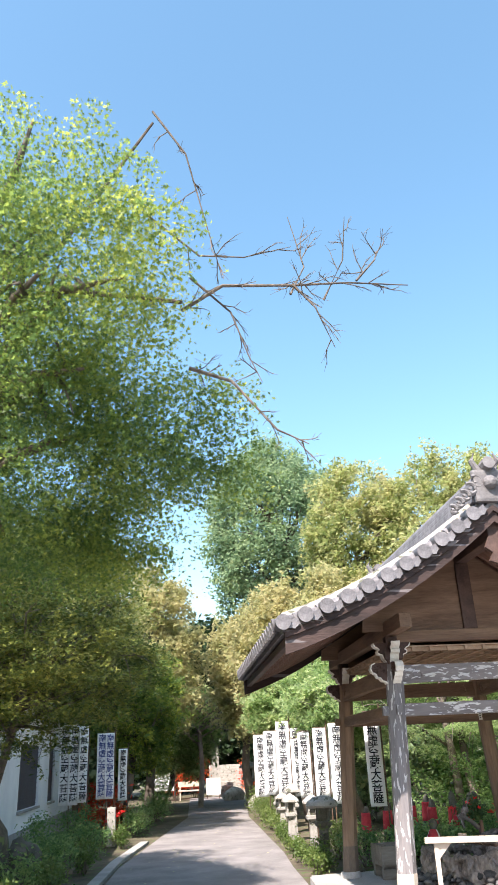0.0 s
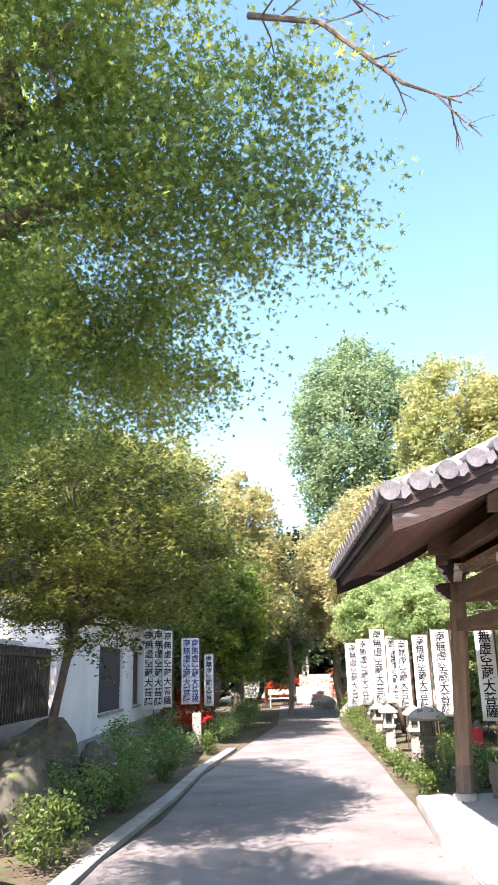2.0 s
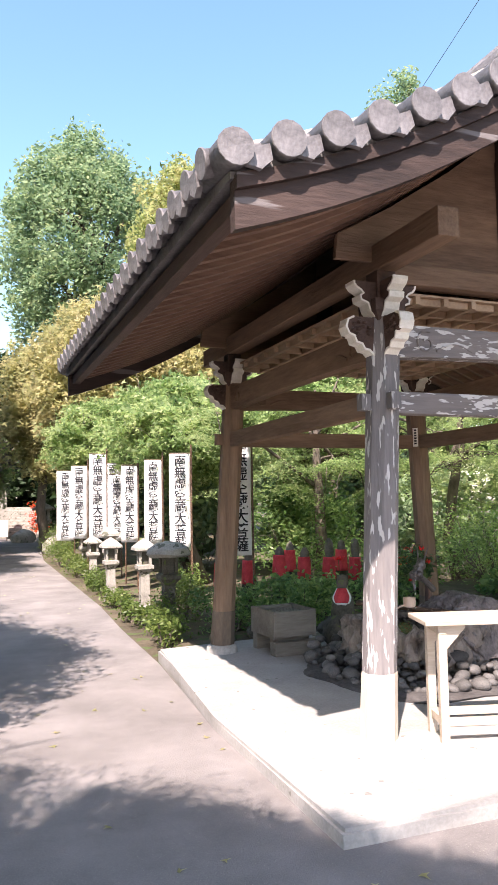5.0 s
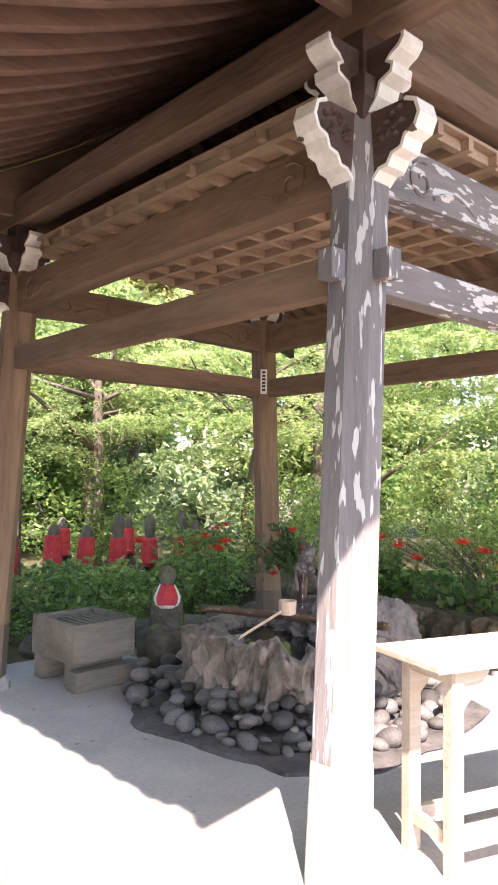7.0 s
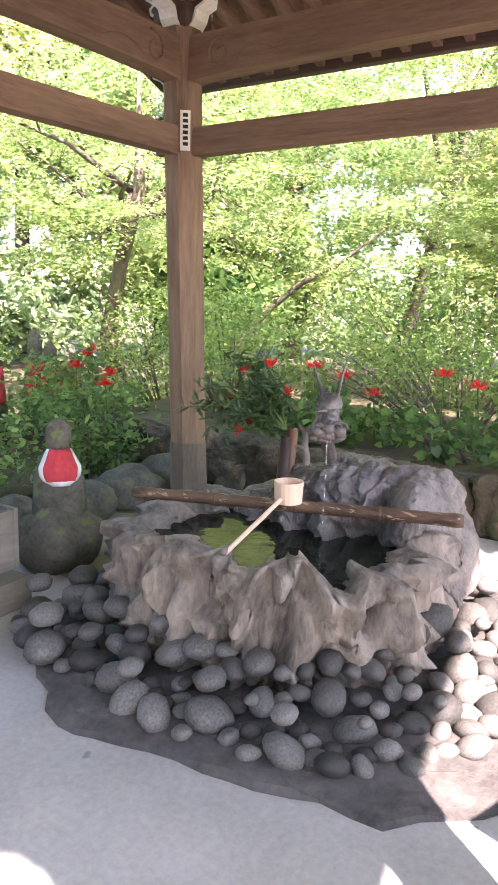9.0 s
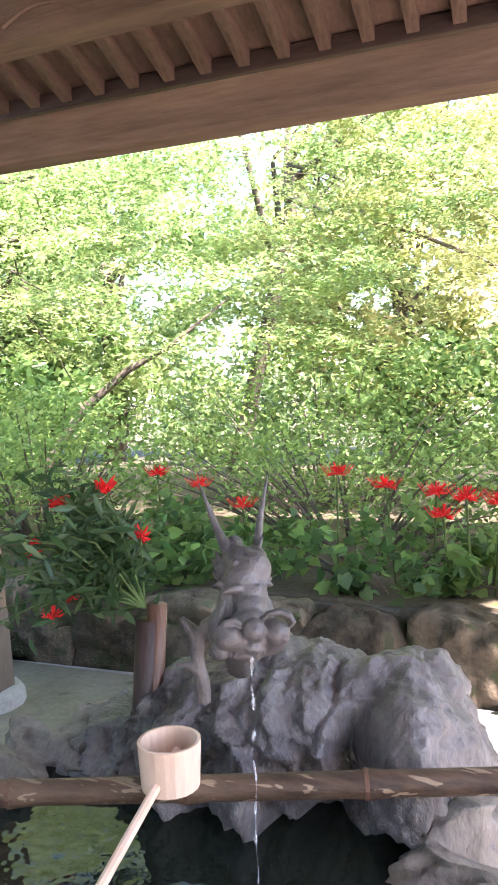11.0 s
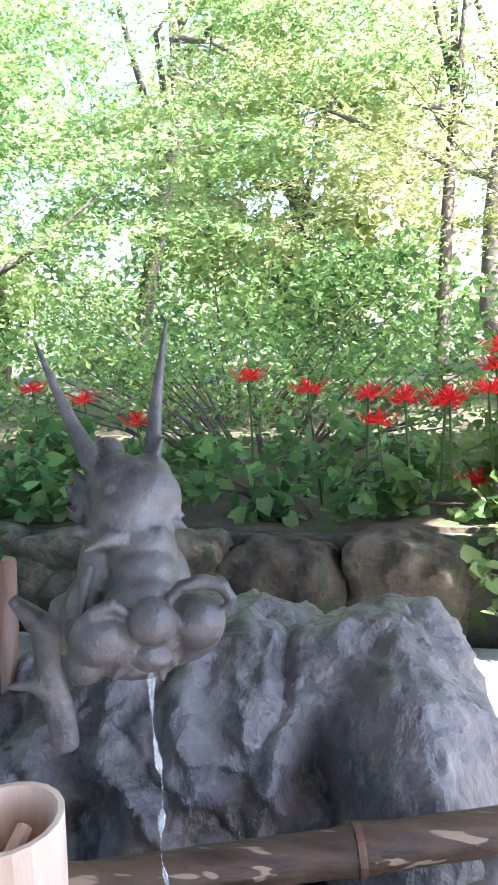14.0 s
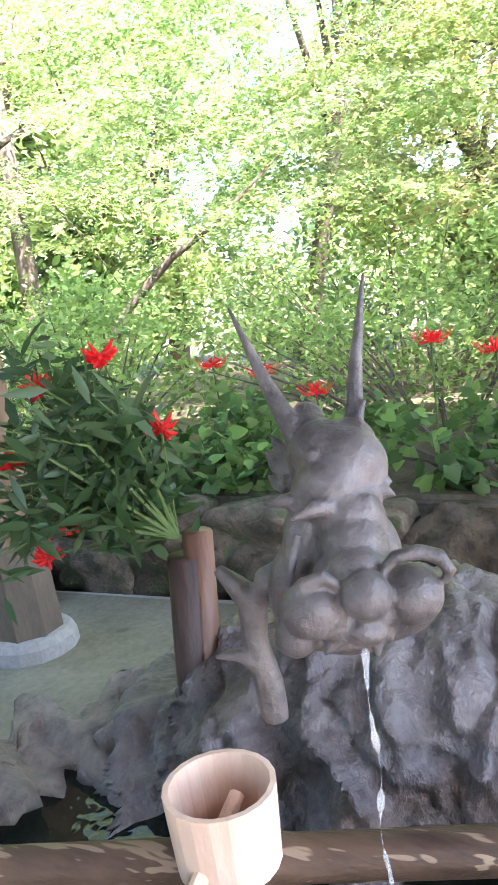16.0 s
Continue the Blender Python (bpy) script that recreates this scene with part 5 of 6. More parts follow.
# ---- vase post with branches beside the dragon ----
vb = Vector((1.62, 1.80, 0.25))
vase = empty("bamboo_vase", Matrix.Translation(vb), "dark bamboo tube vase fixed beside the basin", "vase")
# the dark half and the paler half of one tube, as two overlapping tubes
for off, top, mt, r0 in (((0.004, -0.004), 0.47, BAMBOO_DARK_HALF, 0.028), ((0.016, -0.024), 0.505, BAMBOO_DARK, 0.024)):
    bm = bmesh.new()
    tube(bm, [(off[0] + 0.03, off[1] + 0.02, -0.2), (off[0], off[1] - 0.0, 0.1), (off[0] - 0.01, off[1] - 0.04, top)], [r0 * 1.05, r0, r0 * 0.97], 12)
    part("tube", bm, mt, vase, smooth=True)
bouquet = empty("branch_bouquet", Matrix.Translation(vb), "leafy evergreen branches with red blossoms in the vase", "plant")
r = np.random.default_rng(77)
bm = bmesh.new()
pts = []
vt = Vector((-0.01, -0.04, 0.5))
for k in range(38):
    a = r.uniform(0.5, 2.6)
    reach, up = r.uniform(0.08, 0.46), r.uniform(-0.06, 0.30)
    e = vt + Vector((math.cos(a) * reach * 0.75 - 0.03, math.sin(a) * reach, up))
    m_ = vt.lerp(e, 0.5) + Vector((0, 0, 0.06))
    tube(bm, [vt, m_, e], [0.004, 0.003, 0.0012], 5)
    for j in range(24):
        t = r.uniform(0.2, 1.05)
        p = vt.lerp(m_, t * 2) if t < 0.5 else m_.lerp(e, t * 2 - 1)
        pts.append(np.array(p) + r.normal(0, 0.022, 3))
part("branch", bm, STEM, bouquet)
leaves("leaves", pts, 0.034, "lance", SAKAKI, bouquet, 0.9, 5, 0.5)
for k, (dx, dy, dz) in enumerate(((0.0, 0.20, 0.02), (-0.02, 0.24, -0.03), (0.02, 0.10, 0.28), (0.0, 0.22, 0.24), (0.03, 0.02, 0.16), (0.0, 0.3, 0.12))):
    bm = bmesh.new()
    c = vt + Vector((dx, dy, dz))
    rr = random.Random(k)
    for j in range(26):
        d = Vector((rr.gauss(0, 1), rr.gauss(0, 1), rr.gauss(0, 0.7))).normalized()
        tube(bm, [c, c + d * 0.018, c + d * 0.028 + Vector((0, 0, 0.006))], [0.002, 0.004, 0.001], 4)
    part("blossom", bm, PETAL, bouquet, "red blossom")
    bm = bmesh.new()
    tube(bm, [vt, vt.lerp(c, 0.6) + Vector((0, 0, 0.01)), c], 0.002, 5)
    part("stem", bm, STEM, bouquet)

# ---- plants of the bed ----
lr = random.Random(5)
for k, (x, y, z) in enumerate(((3.4, 0.84, 0.86), (3.36, 0.87, 0.79), (3.45, 0.80, 0.92), (3.4, 1.02, 0.76), (3.42, 1.07, 0.74), (3.4, 1.16, 0.76), (3.38, 1.25, 0.68), (3.5, 1.34, 0.77), (3.55, 1.51, 0.79), (3.6, 1.8, 0.84), (3.42, 0.94, 0.45), (3.8, 2.6, 0.75), (3.9, 2.9, 0.8), (3.7, 2.3, 0.66))):
    lily(x, y, 0.3, z - 0.3, k)
for k, (x, y) in enumerate(((2.6, 3.8), (2.9, 4.1), (3.0, 4.6), (3.5, 4.9), (2.2, 4.6), (4.0, 5.4))):
    lily(x, y, -0.05, lr.uniform(0.55, 0.85), 40 + k)
for k, (x, y, rx, ry, rz, n, mt, sh, lf) in enumerate((
        (3.36, 1.45, 0.14, 0.75, 0.09, 300, BROAD, "heart", 0.042), (3.36, 2.6, 0.14, 0.8, 0.09, 320, BROAD, "heart", 0.042), (3.32, 0.7, 0.2, 0.25, 0.22, 260, WEED, "heart", 0.045), (3.04, 0.80, 0.12, 0.2, 0.34, 240, MAPLE_LIGHT, "heart", 0.034), (3.15, 0.5, 0.2, 0.25, 0.28, 240, WEED, "heart", 0.034),
        (3.75, 1.6, 0.3, 0.9, 0.15, 620, BROAD, "heart", 0.033), (3.7, 2.9, 0.35, 0.8, 0.16, 620, BROAD, "heart", 0.033), (3.6, 0.75, 0.3, 0.35, 0.24, 260, WEED, "heart", 0.034),
        (4.4, 1.9, 0.5, 1.6, 0.42, 4200, BUSH, "oval", 0.021), (4.2, 3.9, 0.8, 1.0, 0.5, 3800, BUSH, "oval", 0.024), (4.6, 0.2, 0.8, 0.8, 0.6, 2600, MAPLE_LIGHT, "oval", 0.034),
        (2.6, 4.0, 0.6, 0.5, 0.4, 1900, BROAD, "oval", 0.032), (1.5, 4.3, 0.7, 0.6, 0.34, 1900, BROAD, "oval", 0.032), (0.6, 4.4, 0.6, 0.6, 0.3, 1500, BROAD, "oval", 0.03), (3.3, 4.9, 0.7, 0.6, 0.45, 2000, BROAD, "oval", 0.032),
        (1.9, 5.1, 0.9, 0.4, 0.3, 1800, BROAD, "heart", 0.035), (5.7, 2.4, 0.7, 2.2, 0.7, 6500, BUSH, "oval", 0.026), (5.4, 5.6, 1.1, 1.2, 0.8, 4200, BUSH, "oval", 0.03), (3.0, 7.2, 1.6, 0.7, 0.9, 4000, BROAD, "oval", 0.036), (6.6, -0.8, 1.2, 1.6, 1.0, 4200, MAPLE_LIGHT, "oval", 0.038))):
    zb = 0.33 if 3.2 < x < 9 and 0 < y < 4.4 else -0.05
    shrub("shrub", n, (x, y, zb + rz), (rx, ry, rz), lf, sh, mt, "dense dark green leafy shrub in the bed" if mt is BROAD else "airy bright green shrub with thin dark stems" if mt is BUSH else "sunlit light green leafy plant", 200 + k, group="bed shrubs", stems=40 if mt is BUSH else 10)

# ---- maples behind the pavilion ----
LEAN_WAY = [(5.3, 5.05, -0.1), (5.3, 4.6, 0.8), (5.3, 4.3, 1.15), (5.3, 3.88, 1.45), (5.3, 3.5, 1.62), (5.3, 3.0, 1.95)]
for k, (bx, by, c, rad, tips, per, mt, tr, way) in enumerate((
        (5.3, 5.05, (5.5, 3.2, 2.75), (1.5, 2.4, 1.4), 105, 260, MAPLE_LIGHT, 0.042, LEAN_WAY), (5.5, 6.4, (5.2, 5.9, 2.9), (2.0, 1.9, 1.5), 58, 260, MAPLE_LIGHT, 0.10, None),
        (6.1, 0.87, (6.2, 0.85, 3.0), (1.5, 1.7, 1.6), 66, 250, MAPLE_YELLOW, 0.05, None), (8.3, 4.3, (7.6, 3.2, 3.7), (2.0, 2.4, 1.9), 72, 220, MAPLE_LIGHT, 0.10, None),
        (3.4, 7.6, (3.2, 7.2, 2.7), (2.2, 1.8, 1.4), 62, 260, MAPLE_LIGHT, 0.10, None), (7.4, 6.9, (7.2, 6.8, 3.8), (2.2, 2.0, 1.9), 50, 220, MAPLE_LIGHT, 0.12, None),
        (5.8, -2.6, (6.2, -2.2, 3.2), (2.0, 1.8, 1.7), 52, 230, MAPLE_LIGHT, 0.10, None), (9.6, 0.0, (9.4, 0.2, 3.6), (2.0, 2.2, 1.9), 46, 210, MAPLE_YELLOW, 0.12, None))):
    tree("maple_tree", (bx, by, -0.05), c, rad, tips, int(per * 1.55), 0.48, 0.028, "lobed", mt, "maple with layered sunlit green leaves behind the pavilion", seed=300 + k, trunk=tr, shell=0.2, flat=0.045, limbs=0 if way else 7, tilt=0.34, group="maples behind the pavilion", way=way, layer=0.42, sag=0.22,
         keep=lambda p: ~((p[:, 0] < 4.7) & (p[:, 2] > 2.1) & (p[:, 1] < 4.9) & (p[:, 1] > -2.0)))

# ---- stone lanterns along the path ----


def lantern(x, y, h, w, cap_flat, label):
    root = empty("stone_lantern", Matrix.Translation((x, y, -0.1)), label, "stone lantern", "stone lanterns by the path")
    m = STONE_DARK if cap_flat else STONE
    bm = bmesh.new()
    lathe(bm, [(w * 0.62, 0), (w * 0.55, h * 0.05), (w * 0.40, h * 0.08), (w * 0.36, h * 0.5), (w * 0.42, h * 0.53)], 4, turn=math.pi / 4)
    part("shaft", bm, m, root)
    bm = bmesh.new()
    lathe(bm, [(w * 0.42, h * 0.53), (w * 0.68, h * 0.58), (w * 0.68, h * 0.63), (w * 0.5, h * 0.64)], 4, turn=math.pi / 4)
    part("platform", bm, m, root)
    for dx in (-1, 1):
        for dy in (-1, 1):
            bm = bmesh.new()
            box(bm, (dx * w * 0.3 - w * 0.08, dy * w * 0.3 - w * 0.08, h * 0.635), (dx * w * 0.3 + w * 0.08, dy * w * 0.3 + w * 0.08, h * 0.83), 0.006)
            part("corner_pillar", bm, m, root)
    bm = bmesh.new()
    box(bm, (-w * 0.2, -w * 0.2, h * 0.64), (w * 0.2, w * 0.2, h * 0.825))
    part("fire_box", bm, STONE_DARK, root)
    bm = bmesh.new()
    if cap_flat:
        lathe(bm, [(w * 0.85, h * 0.82), (w * 1.08, h * 0.86), (w * 0.98, h * 0.92), (w * 0.6, h * 0.98), (w * 0.1, h * 1.0)], 12)
        for v in bm.verts:
            v.co += Vector((0, 0, lump(v.co + Vector((x, y, 0)), 6, 0.02)))
    else:
        lathe(bm, [(w * 0.62, h * 0.82), (w * 0.95, h * 0.84), (w * 0.92, h * 0.875), (w * 0.45, h * 0.95), (w * 0.15, h * 0.985), (w * 0.12, h * 1.0)], 4, turn=math.pi / 4)
    part("roof", bm, STONE, root, "pale stone cap")
    return root


for x, y, h, w, fl in ((0.0, 5.06, 1.12, 0.27, True), (0.12, 6.9, 1.08, 0.25, False), (-0.12, 8.3, 1.05, 0.25, False), (0.15, 9.8, 1.2, 0.26, False), (0.12, 11.5, 0.95, 0.26, False), (0.22, 13.2, 1.0, 0.26, False)):
    lantern(x, y, h, w, fl, "squat stone lantern with a broad pale cap in shade" if fl else "weathered grey stone lantern with a square cap")
# larger lantern far up the path
lantern(0.4, 24, 1.7, 0.55, False, "large old stone lantern before the steps")

# ---- banners ----
WORDS = "南無虚空蔵大菩薩"


def banner(x, y, z0, z1, w, turn, label, ink=INK, pole=True, skew=0.0):
    root = empty("banner", pose(x, y, -0.1, 0, skew, turn), label, "banner", "white prayer banners")
    h = z1 - z0
    bm = bmesh.new()
    grid = []
    for j in range(13):
        row = []
        for i in range(5):
            u, v = i / 4 - 0.5, j / 12
            row.append(bm.verts.new((u * w, 0.02 * math.sin(6 * v + x * 5) + 0.012 * math.sin(5 * u * 3 + y), z0 + 0.1 + h * v)))
        grid.append(row)
    for j in range(12):
        for i in range(4):
            bm.faces.new((grid[j][i], grid[j][i + 1], grid[j + 1][i + 1], grid[j + 1][i]))
    cloth = part("cloth", bm, CLOTH_WHITE, root, smooth=True)
    sd = cloth.modifiers.new("thick", "SOLIDIFY")
    sd.thickness = 0.004
    if pole:
        bm = bmesh.new()
        tube(bm, [(w / 2 + 0.02, 0.01, -0.05), (w / 2 + 0.02, 0.01, z1 + 0.25)], 0.014, 8)
        tube(bm, [(-w / 2, 0.01, z1 + 0.11), (w / 2 + 0.03, 0.01, z1 + 0.11)], 0.009, 6)
        part("pole", bm, BAMBOO, root)
    step = h / (len(WORDS) + 0.4)
    for k, ch in enumerate(WORDS):
        cu = bpy.data.curves.new("character", "FONT")
        cu.body, cu.align_x, cu.align_y, cu.size = ch, "CENTER", "CENTER", min(step * 1.05, w * 0.85)
        cu.offset = 0.003
        cu.materials.append(ink)
        ob = new("character", cu)
        ob.parent = root
        ob.matrix_basis = pose(0, -0.048, z1 + 0.1 - step * (k + 0.7), 90, 0, 0)
    return root


for x, y, z0, z1, w in ((0.86, 7.5, 0.73, 2.30, 0.34), (0.66, 8.5, 0.8, 2.25, 0.30), (0.52, 11, 0.75, 2.1, 0.32), (0.22, 11.5, 0.8, 2.55, 0.34), (0.16, 13.5, 0.85, 2.3, 0.40), (-0.12, 14.0, 0.65, 2.3, 0.40), (0.95, 9.6, 0.8, 2.3, 0.32), (0.7, 12.4, 0.8, 2.4, 0.36), (0.42, 9.3, 0.8, 2.2, 0.28), (0.0, 12.6, 0.75, 2.35, 0.34), (0.62, 10.3, 0.75, 2.25, 0.3), (1.2, 8.6, 0.8, 2.35, 0.3), (1.12, 5.4, 0.77, 2.4, 0.30)):
    banner(x, y, z0, z1, w, -12, "tall white cloth banner with black brush characters")
for x, y, z0, z1, w, ink in ((-5.58, 12.8, 0.75, 2.75, 0.26, INK), (-5.32, 12.75, 0.75, 2.75, 0.26, INK), (-5.07, 12.7, 0.8, 2.7, 0.24, INK), (-4.6, 12.9, 0.85, 2.5, 0.26, INK_BLUE), (-4.38, 12.9, 0.85, 2.5, 0.24, INK_BLUE), (-4.1, 14, 0.75, 2.1, 0.26, INK)):
    banner(x, y, z0, z1, w, 12, "white cloth banner with vertical writing beside the white building", ink)

# ---- white building and fence beside the path ----
bm = bmesh.new()
HX = -6.0
house = empty("white_building", Matrix.Translation((HX, 12, -0.1)), "low white plastered building with dark shuttered windows", "building")
segs = [(-6.4, -3.2), (-0.6, 0.9), (1.9, 6.9)]
wall_boxes = [((-0.2, a, 0.55), (0, b, 3.1)) for a, b in segs]
for a, b in ((-3.2, -0.6), (0.9, 1.9)):
    wall_boxes += [((-0.2, a, 2.32), (0, b, 3.1)), ((-0.2, a, 0.55), (0, b, 0.95))]
wall_boxes += [((-5, 6.7, 0), (-0.2, 6.9, 3.1)), ((-5, -6.4, 0), (-0.2, -6.2, 3.1))]
for lo_, hi_ in wall_boxes:
    bm = bmesh.new()
    box(bm, lo_, hi_)
    part("wall", bm, PLASTER, house)
bm = bmesh.new()
box(bm, (-0.2, -6.4, 0), (0.03, 6.9, 0.55))
part("plinth", bm, PLASTER_LOW, house)
for a, b in ((-3.2, -0.6), (0.9, 1.9)):
    bm = bmesh.new()
    box(bm, (-0.12, a + 0.004, 0.954), (-0.06, b - 0.004, 2.316))
    w_ = part("window", bm, SHUTTER, house, "dark shuttered window")
    bm = bmesh.new()
    for z in np.linspace(1.0, 2.25, 12):
        box(bm, (-0.058, a + 0.06, z), (-0.04, b - 0.06, z + 0.03))
    part("louvre", bm, SHUTTER, w_)
    bm = bmesh.new()
    box(bm, (-0.05, a - 0.05, 0.89), (0.05, b + 0.05, 0.945), 0.006)
    part("sill", bm, GUTTER, w_)
bm = bmesh.new()
prism(bm, [(0.55, 3.02), (0.55, 3.12), (-2.4, 4.3), (-5.4, 3.12), (-5.4, 3.02), (-2.4, 4.18)], -6.8, 7.2, lambda u, v, d: Vector((u, d, v)))
bmesh.ops.recalc_face_normals(bm, faces=bm.faces)
part("roof", bm, TILE_DARK, house)
bm = bmesh.new()
box(bm, (0.02, 6.0, 0.4), (0.35, 6.8, 2.6), 0.01)
part("notice_case", bm, WOOD_Z, house)
fence = empty("fence", Matrix.Translation((-6.1, 3.6, -0.1)), "white low wall with black iron pickets", "fence")
bm = bmesh.new()
box(bm, (-0.08, -4.0, 0), (0.08, 1.9, 1.1), 0.01)
part("low_wall", bm, PLASTER_LOW, fence)
bm = bmesh.new()
box(bm, (-0.6, -4.0, 0), (-0.5, 1.9, 2.3), 0.01)
part("white_panel", bm, PLASTER, fence)
bm = bmesh.new()
box(bm, (-0.02, -4.0, 2.02), (0.02, 1.9, 2.06))
part("rail", bm, IRON, fence)
bm = bmesh.new()
box(bm, (-0.016, -0.016, 1.1), (0.016, 0.016, 2.16), 0.004)
pk = part("picket", bm, IRON, fence)
pk.matrix_basis = Matrix.Translation((0, -3.9, 0))
for k in range(1, 48):
    share("picket", pk.data, Matrix.Translation((0, -3.9 + 0.122 * k, 0)), fence)

# ---- left verge: rocks, shrubs, stone posts ----
for k, (x, y, sx, sy, sz) in enumerate(((-5.3, 1.6, 0.45, 0.55, 0.6), (-5.5, 3.2, 0.5, 0.6, 0.75), (-5.1, 4.6, 0.3, 0.4, 0.5), (-5.3, -0.6, 0.4, 0.5, 0.5), (-5.4, -2.6, 0.4, 0.6, 0.4))):
    bm = rough_stone(80 + k, sx, sy, sz, 3, 0.35)
    tagged(part("garden_rock", bm, STONE_DARK, smooth=True), "large dark garden rock among shrubs", "rock", "garden rocks").matrix_basis = Matrix.Translation((x, y, sz * 0.6 - 0.15))
for k, (x, y, rx, ry, rz, n, mt) in enumerate(((-4.7, 0.6, 0.35, 0.6, 0.35, 1300, WEED), (-4.9, 2.4, 0.5, 0.8, 0.42, 2000, BROAD), (-4.5, 3.6, 0.35, 0.6, 0.28, 1200, WEED), (-4.8, 5.5, 0.5, 0.9, 0.4, 2200, BROAD), (-4.3, 6.4, 0.3, 0.6, 0.28, 1000, WEED),
                                               (-5.2, 7.6, 0.6, 1.0, 0.5, 2400, BROAD), (-4.5, 9.0, 0.5, 0.8, 0.35, 1700, BROAD), (-3.9, 10.6, 0.3, 0.5, 0.25, 900, WEED), (-5.0, 11.0, 0.7, 0.9, 0.5, 2000, BROAD), (-4.9, -1.6, 0.4, 0.8, 0.4, 1500, BROAD), (-5.3, -4.0, 0.6, 1.2, 0.5, 2200, BROAD), (-3.6, 14, 0.5, 1.6, 0.4, 2200, BROAD), (-3.2, 18.5, 0.6, 2.0, 0.5, 2400, BROAD), (-3.4, 23, 0.8, 2.6, 0.7, 2600, BROAD))):
    shrub("shrub", n, (x, y, -0.12 + rz), (rx, ry, rz), 0.03, "oval", mt, "low leafy shrub beside the path" if mt is BROAD else "light green weeds at the path edge", 400 + k, group="verge shrubs")
for k, (x, y, rx, ry, rz, n) in enumerate(((-0.32, 4.1, 0.22, 0.5, 0.2, 1100), (-0.1, 4.8, 0.25, 0.4, 0.25, 900), (-0.25, 6.0, 0.18, 0.7, 0.14, 900), (-0.18, 7.6, 0.2, 0.8, 0.14, 900), (-0.05, 10.0, 0.25, 1.3, 0.2, 1600), (0.0, 13.0, 0.3, 1.7, 0.26, 2000), (0.1, 16.5, 0.4, 2.0, 0.35, 2200), (0.5, 20, 0.6, 2.2, 0.5, 2200), (0.35, 5.6, 0.3, 0.7, 0.35, 1200), (0.75, 7.0, 0.3, 0.8, 0.35, 1400))):
    shrub("weeds", n, (x, y, -0.1 + rz), (rx, ry, rz), 0.026, "oval", WEED, "sunlit pale green weeds at the kerb", 440 + k, group="kerb weeds")
bm = bmesh.new()
box(bm, (-0.1, -0.1, 0), (0.1, 0.1, 0.85), 0.015)
tagged(part("stone_post", bm, STONE), "short square white stone post in sunlight", "stone post").matrix_basis = pose(-4.15, 11.0, -0.12)
for k in range(5):
    lily(-4.3 + 0.1 * k, 11.4 + 0.2 * (k % 2), -0.1, 0.5 + 0.05 * k, 60 + k)
for k, (x, y, rz) in enumerate(((-4.7, 15.5, 0.7), (-2.6, 33.5, 1.1), (-1.6, 34.5, 1.2), (1.5, 34.8, 1.0))):
    shrub("red_shrub", 1500, (x, y, rz - 0.1), (0.8, 0.8, rz), 0.06, "oval", SHRUB_RED, "shrub with red and orange leaves", 470 + k)

# ---- far end of the path: board, bench, stone pillar, steps ----
board = empty("notice_board", pose(-3.2, 32.2, -0.1), "white notice board on dark wooden legs", "notice board")
bm = bmesh.new()
box(bm, (-0.5, -0.03, 0.45), (0.5, 0.03, 1.35), 0.01)
part("panel", bm, CLOTH_WHITE, board)
bm = bmesh.new()
for lo_, hi_ in (((-0.56, -0.05, 0.0), (-0.5, 0.05, 1.45)), ((0.5, -0.05, 0.0), (0.56, 0.05, 1.45)), ((-0.56, -0.05, 1.36), (0.56, 0.05, 1.44))):
    box(bm, lo_, hi_)
part("frame", bm, WOOD_DARK, board)
bench = empty("bench", pose(-1.9, 31.5, -0.1), "pale wooden bench at the end of the path", "bench")
bm = bmesh.new()
box(bm, (-0.6, -0.2, 0.40), (0.6, 0.2, 0.46), 0.01)
part("seat", bm, TABLE_WOOD, bench)
bm = bmesh.new()
box(bm, (-0.6, 0.18, 0.6), (0.6, 0.22, 0.85), 0.01)
part("backrest", bm, TABLE_WOOD, bench)
for x in (-0.5, 0.5):
    for y in (-0.15, 0.19):
        bm = bmesh.new()
        box(bm, (x - 0.03, y - 0.03, 0), (x + 0.03, y + 0.03, 0.4 if y < 0 else 0.62))
        part("leg", bm, TABLE_WOOD, bench)
sign = empty("sign_board", pose(-0.75, 31.3, -0.1), "small white standing sign", "sign")
bm = bmesh.new()
box(bm, (-0.35, -0.02, 0.2), (0.35, 0.02, 0.95), 0.008)
part("panel", bm, CLOTH_WHITE, sign)
for x in (-0.3, 0.3):
    bm = bmesh.new()
    box(bm, (x - 0.02, 0.021, 0.0), (x + 0.02, 0.05, 0.9))
    part("leg", bm, WOOD_DARK, sign)
bm = bmesh.new()
lathe(bm, [(0.27, 0), (0.26, 2.2), (0.22, 2.42), (0.05, 2.5)], 4, turn=math.pi / 4)
tagged(part("stone_pillar", bm, STONE), "tall square stone name pillar", "stone pillar").matrix_basis = pose(-0.5, 34.2, -0.1)
steps = empty("stone_steps", pose(1.0, 34.5, -0.13), "broad grey stone steps leading up into the trees", "steps")
for k in range(9):
    bm = bmesh.new()
    box(bm, (-1.7, k * 0.36, 0), (1.9, k * 0.36 + 0.37, 0.17 * (k + 1)), 0.015)
    part("step", bm, STONE, steps)
for k, (x, y) in enumerate(((0.1, 29), (0.9, 27), (1.2, 30), (0.6, 21.5))):
    bm = rough_stone(120 + k, 0.5, 0.45, 0.35, 3, 0.3)
    tagged(part("edge_rock", bm, STONE, smooth=True), "pale rock at the path side", "rock", "path rocks").matrix_basis = Matrix.Translation((x, y, 0.08))

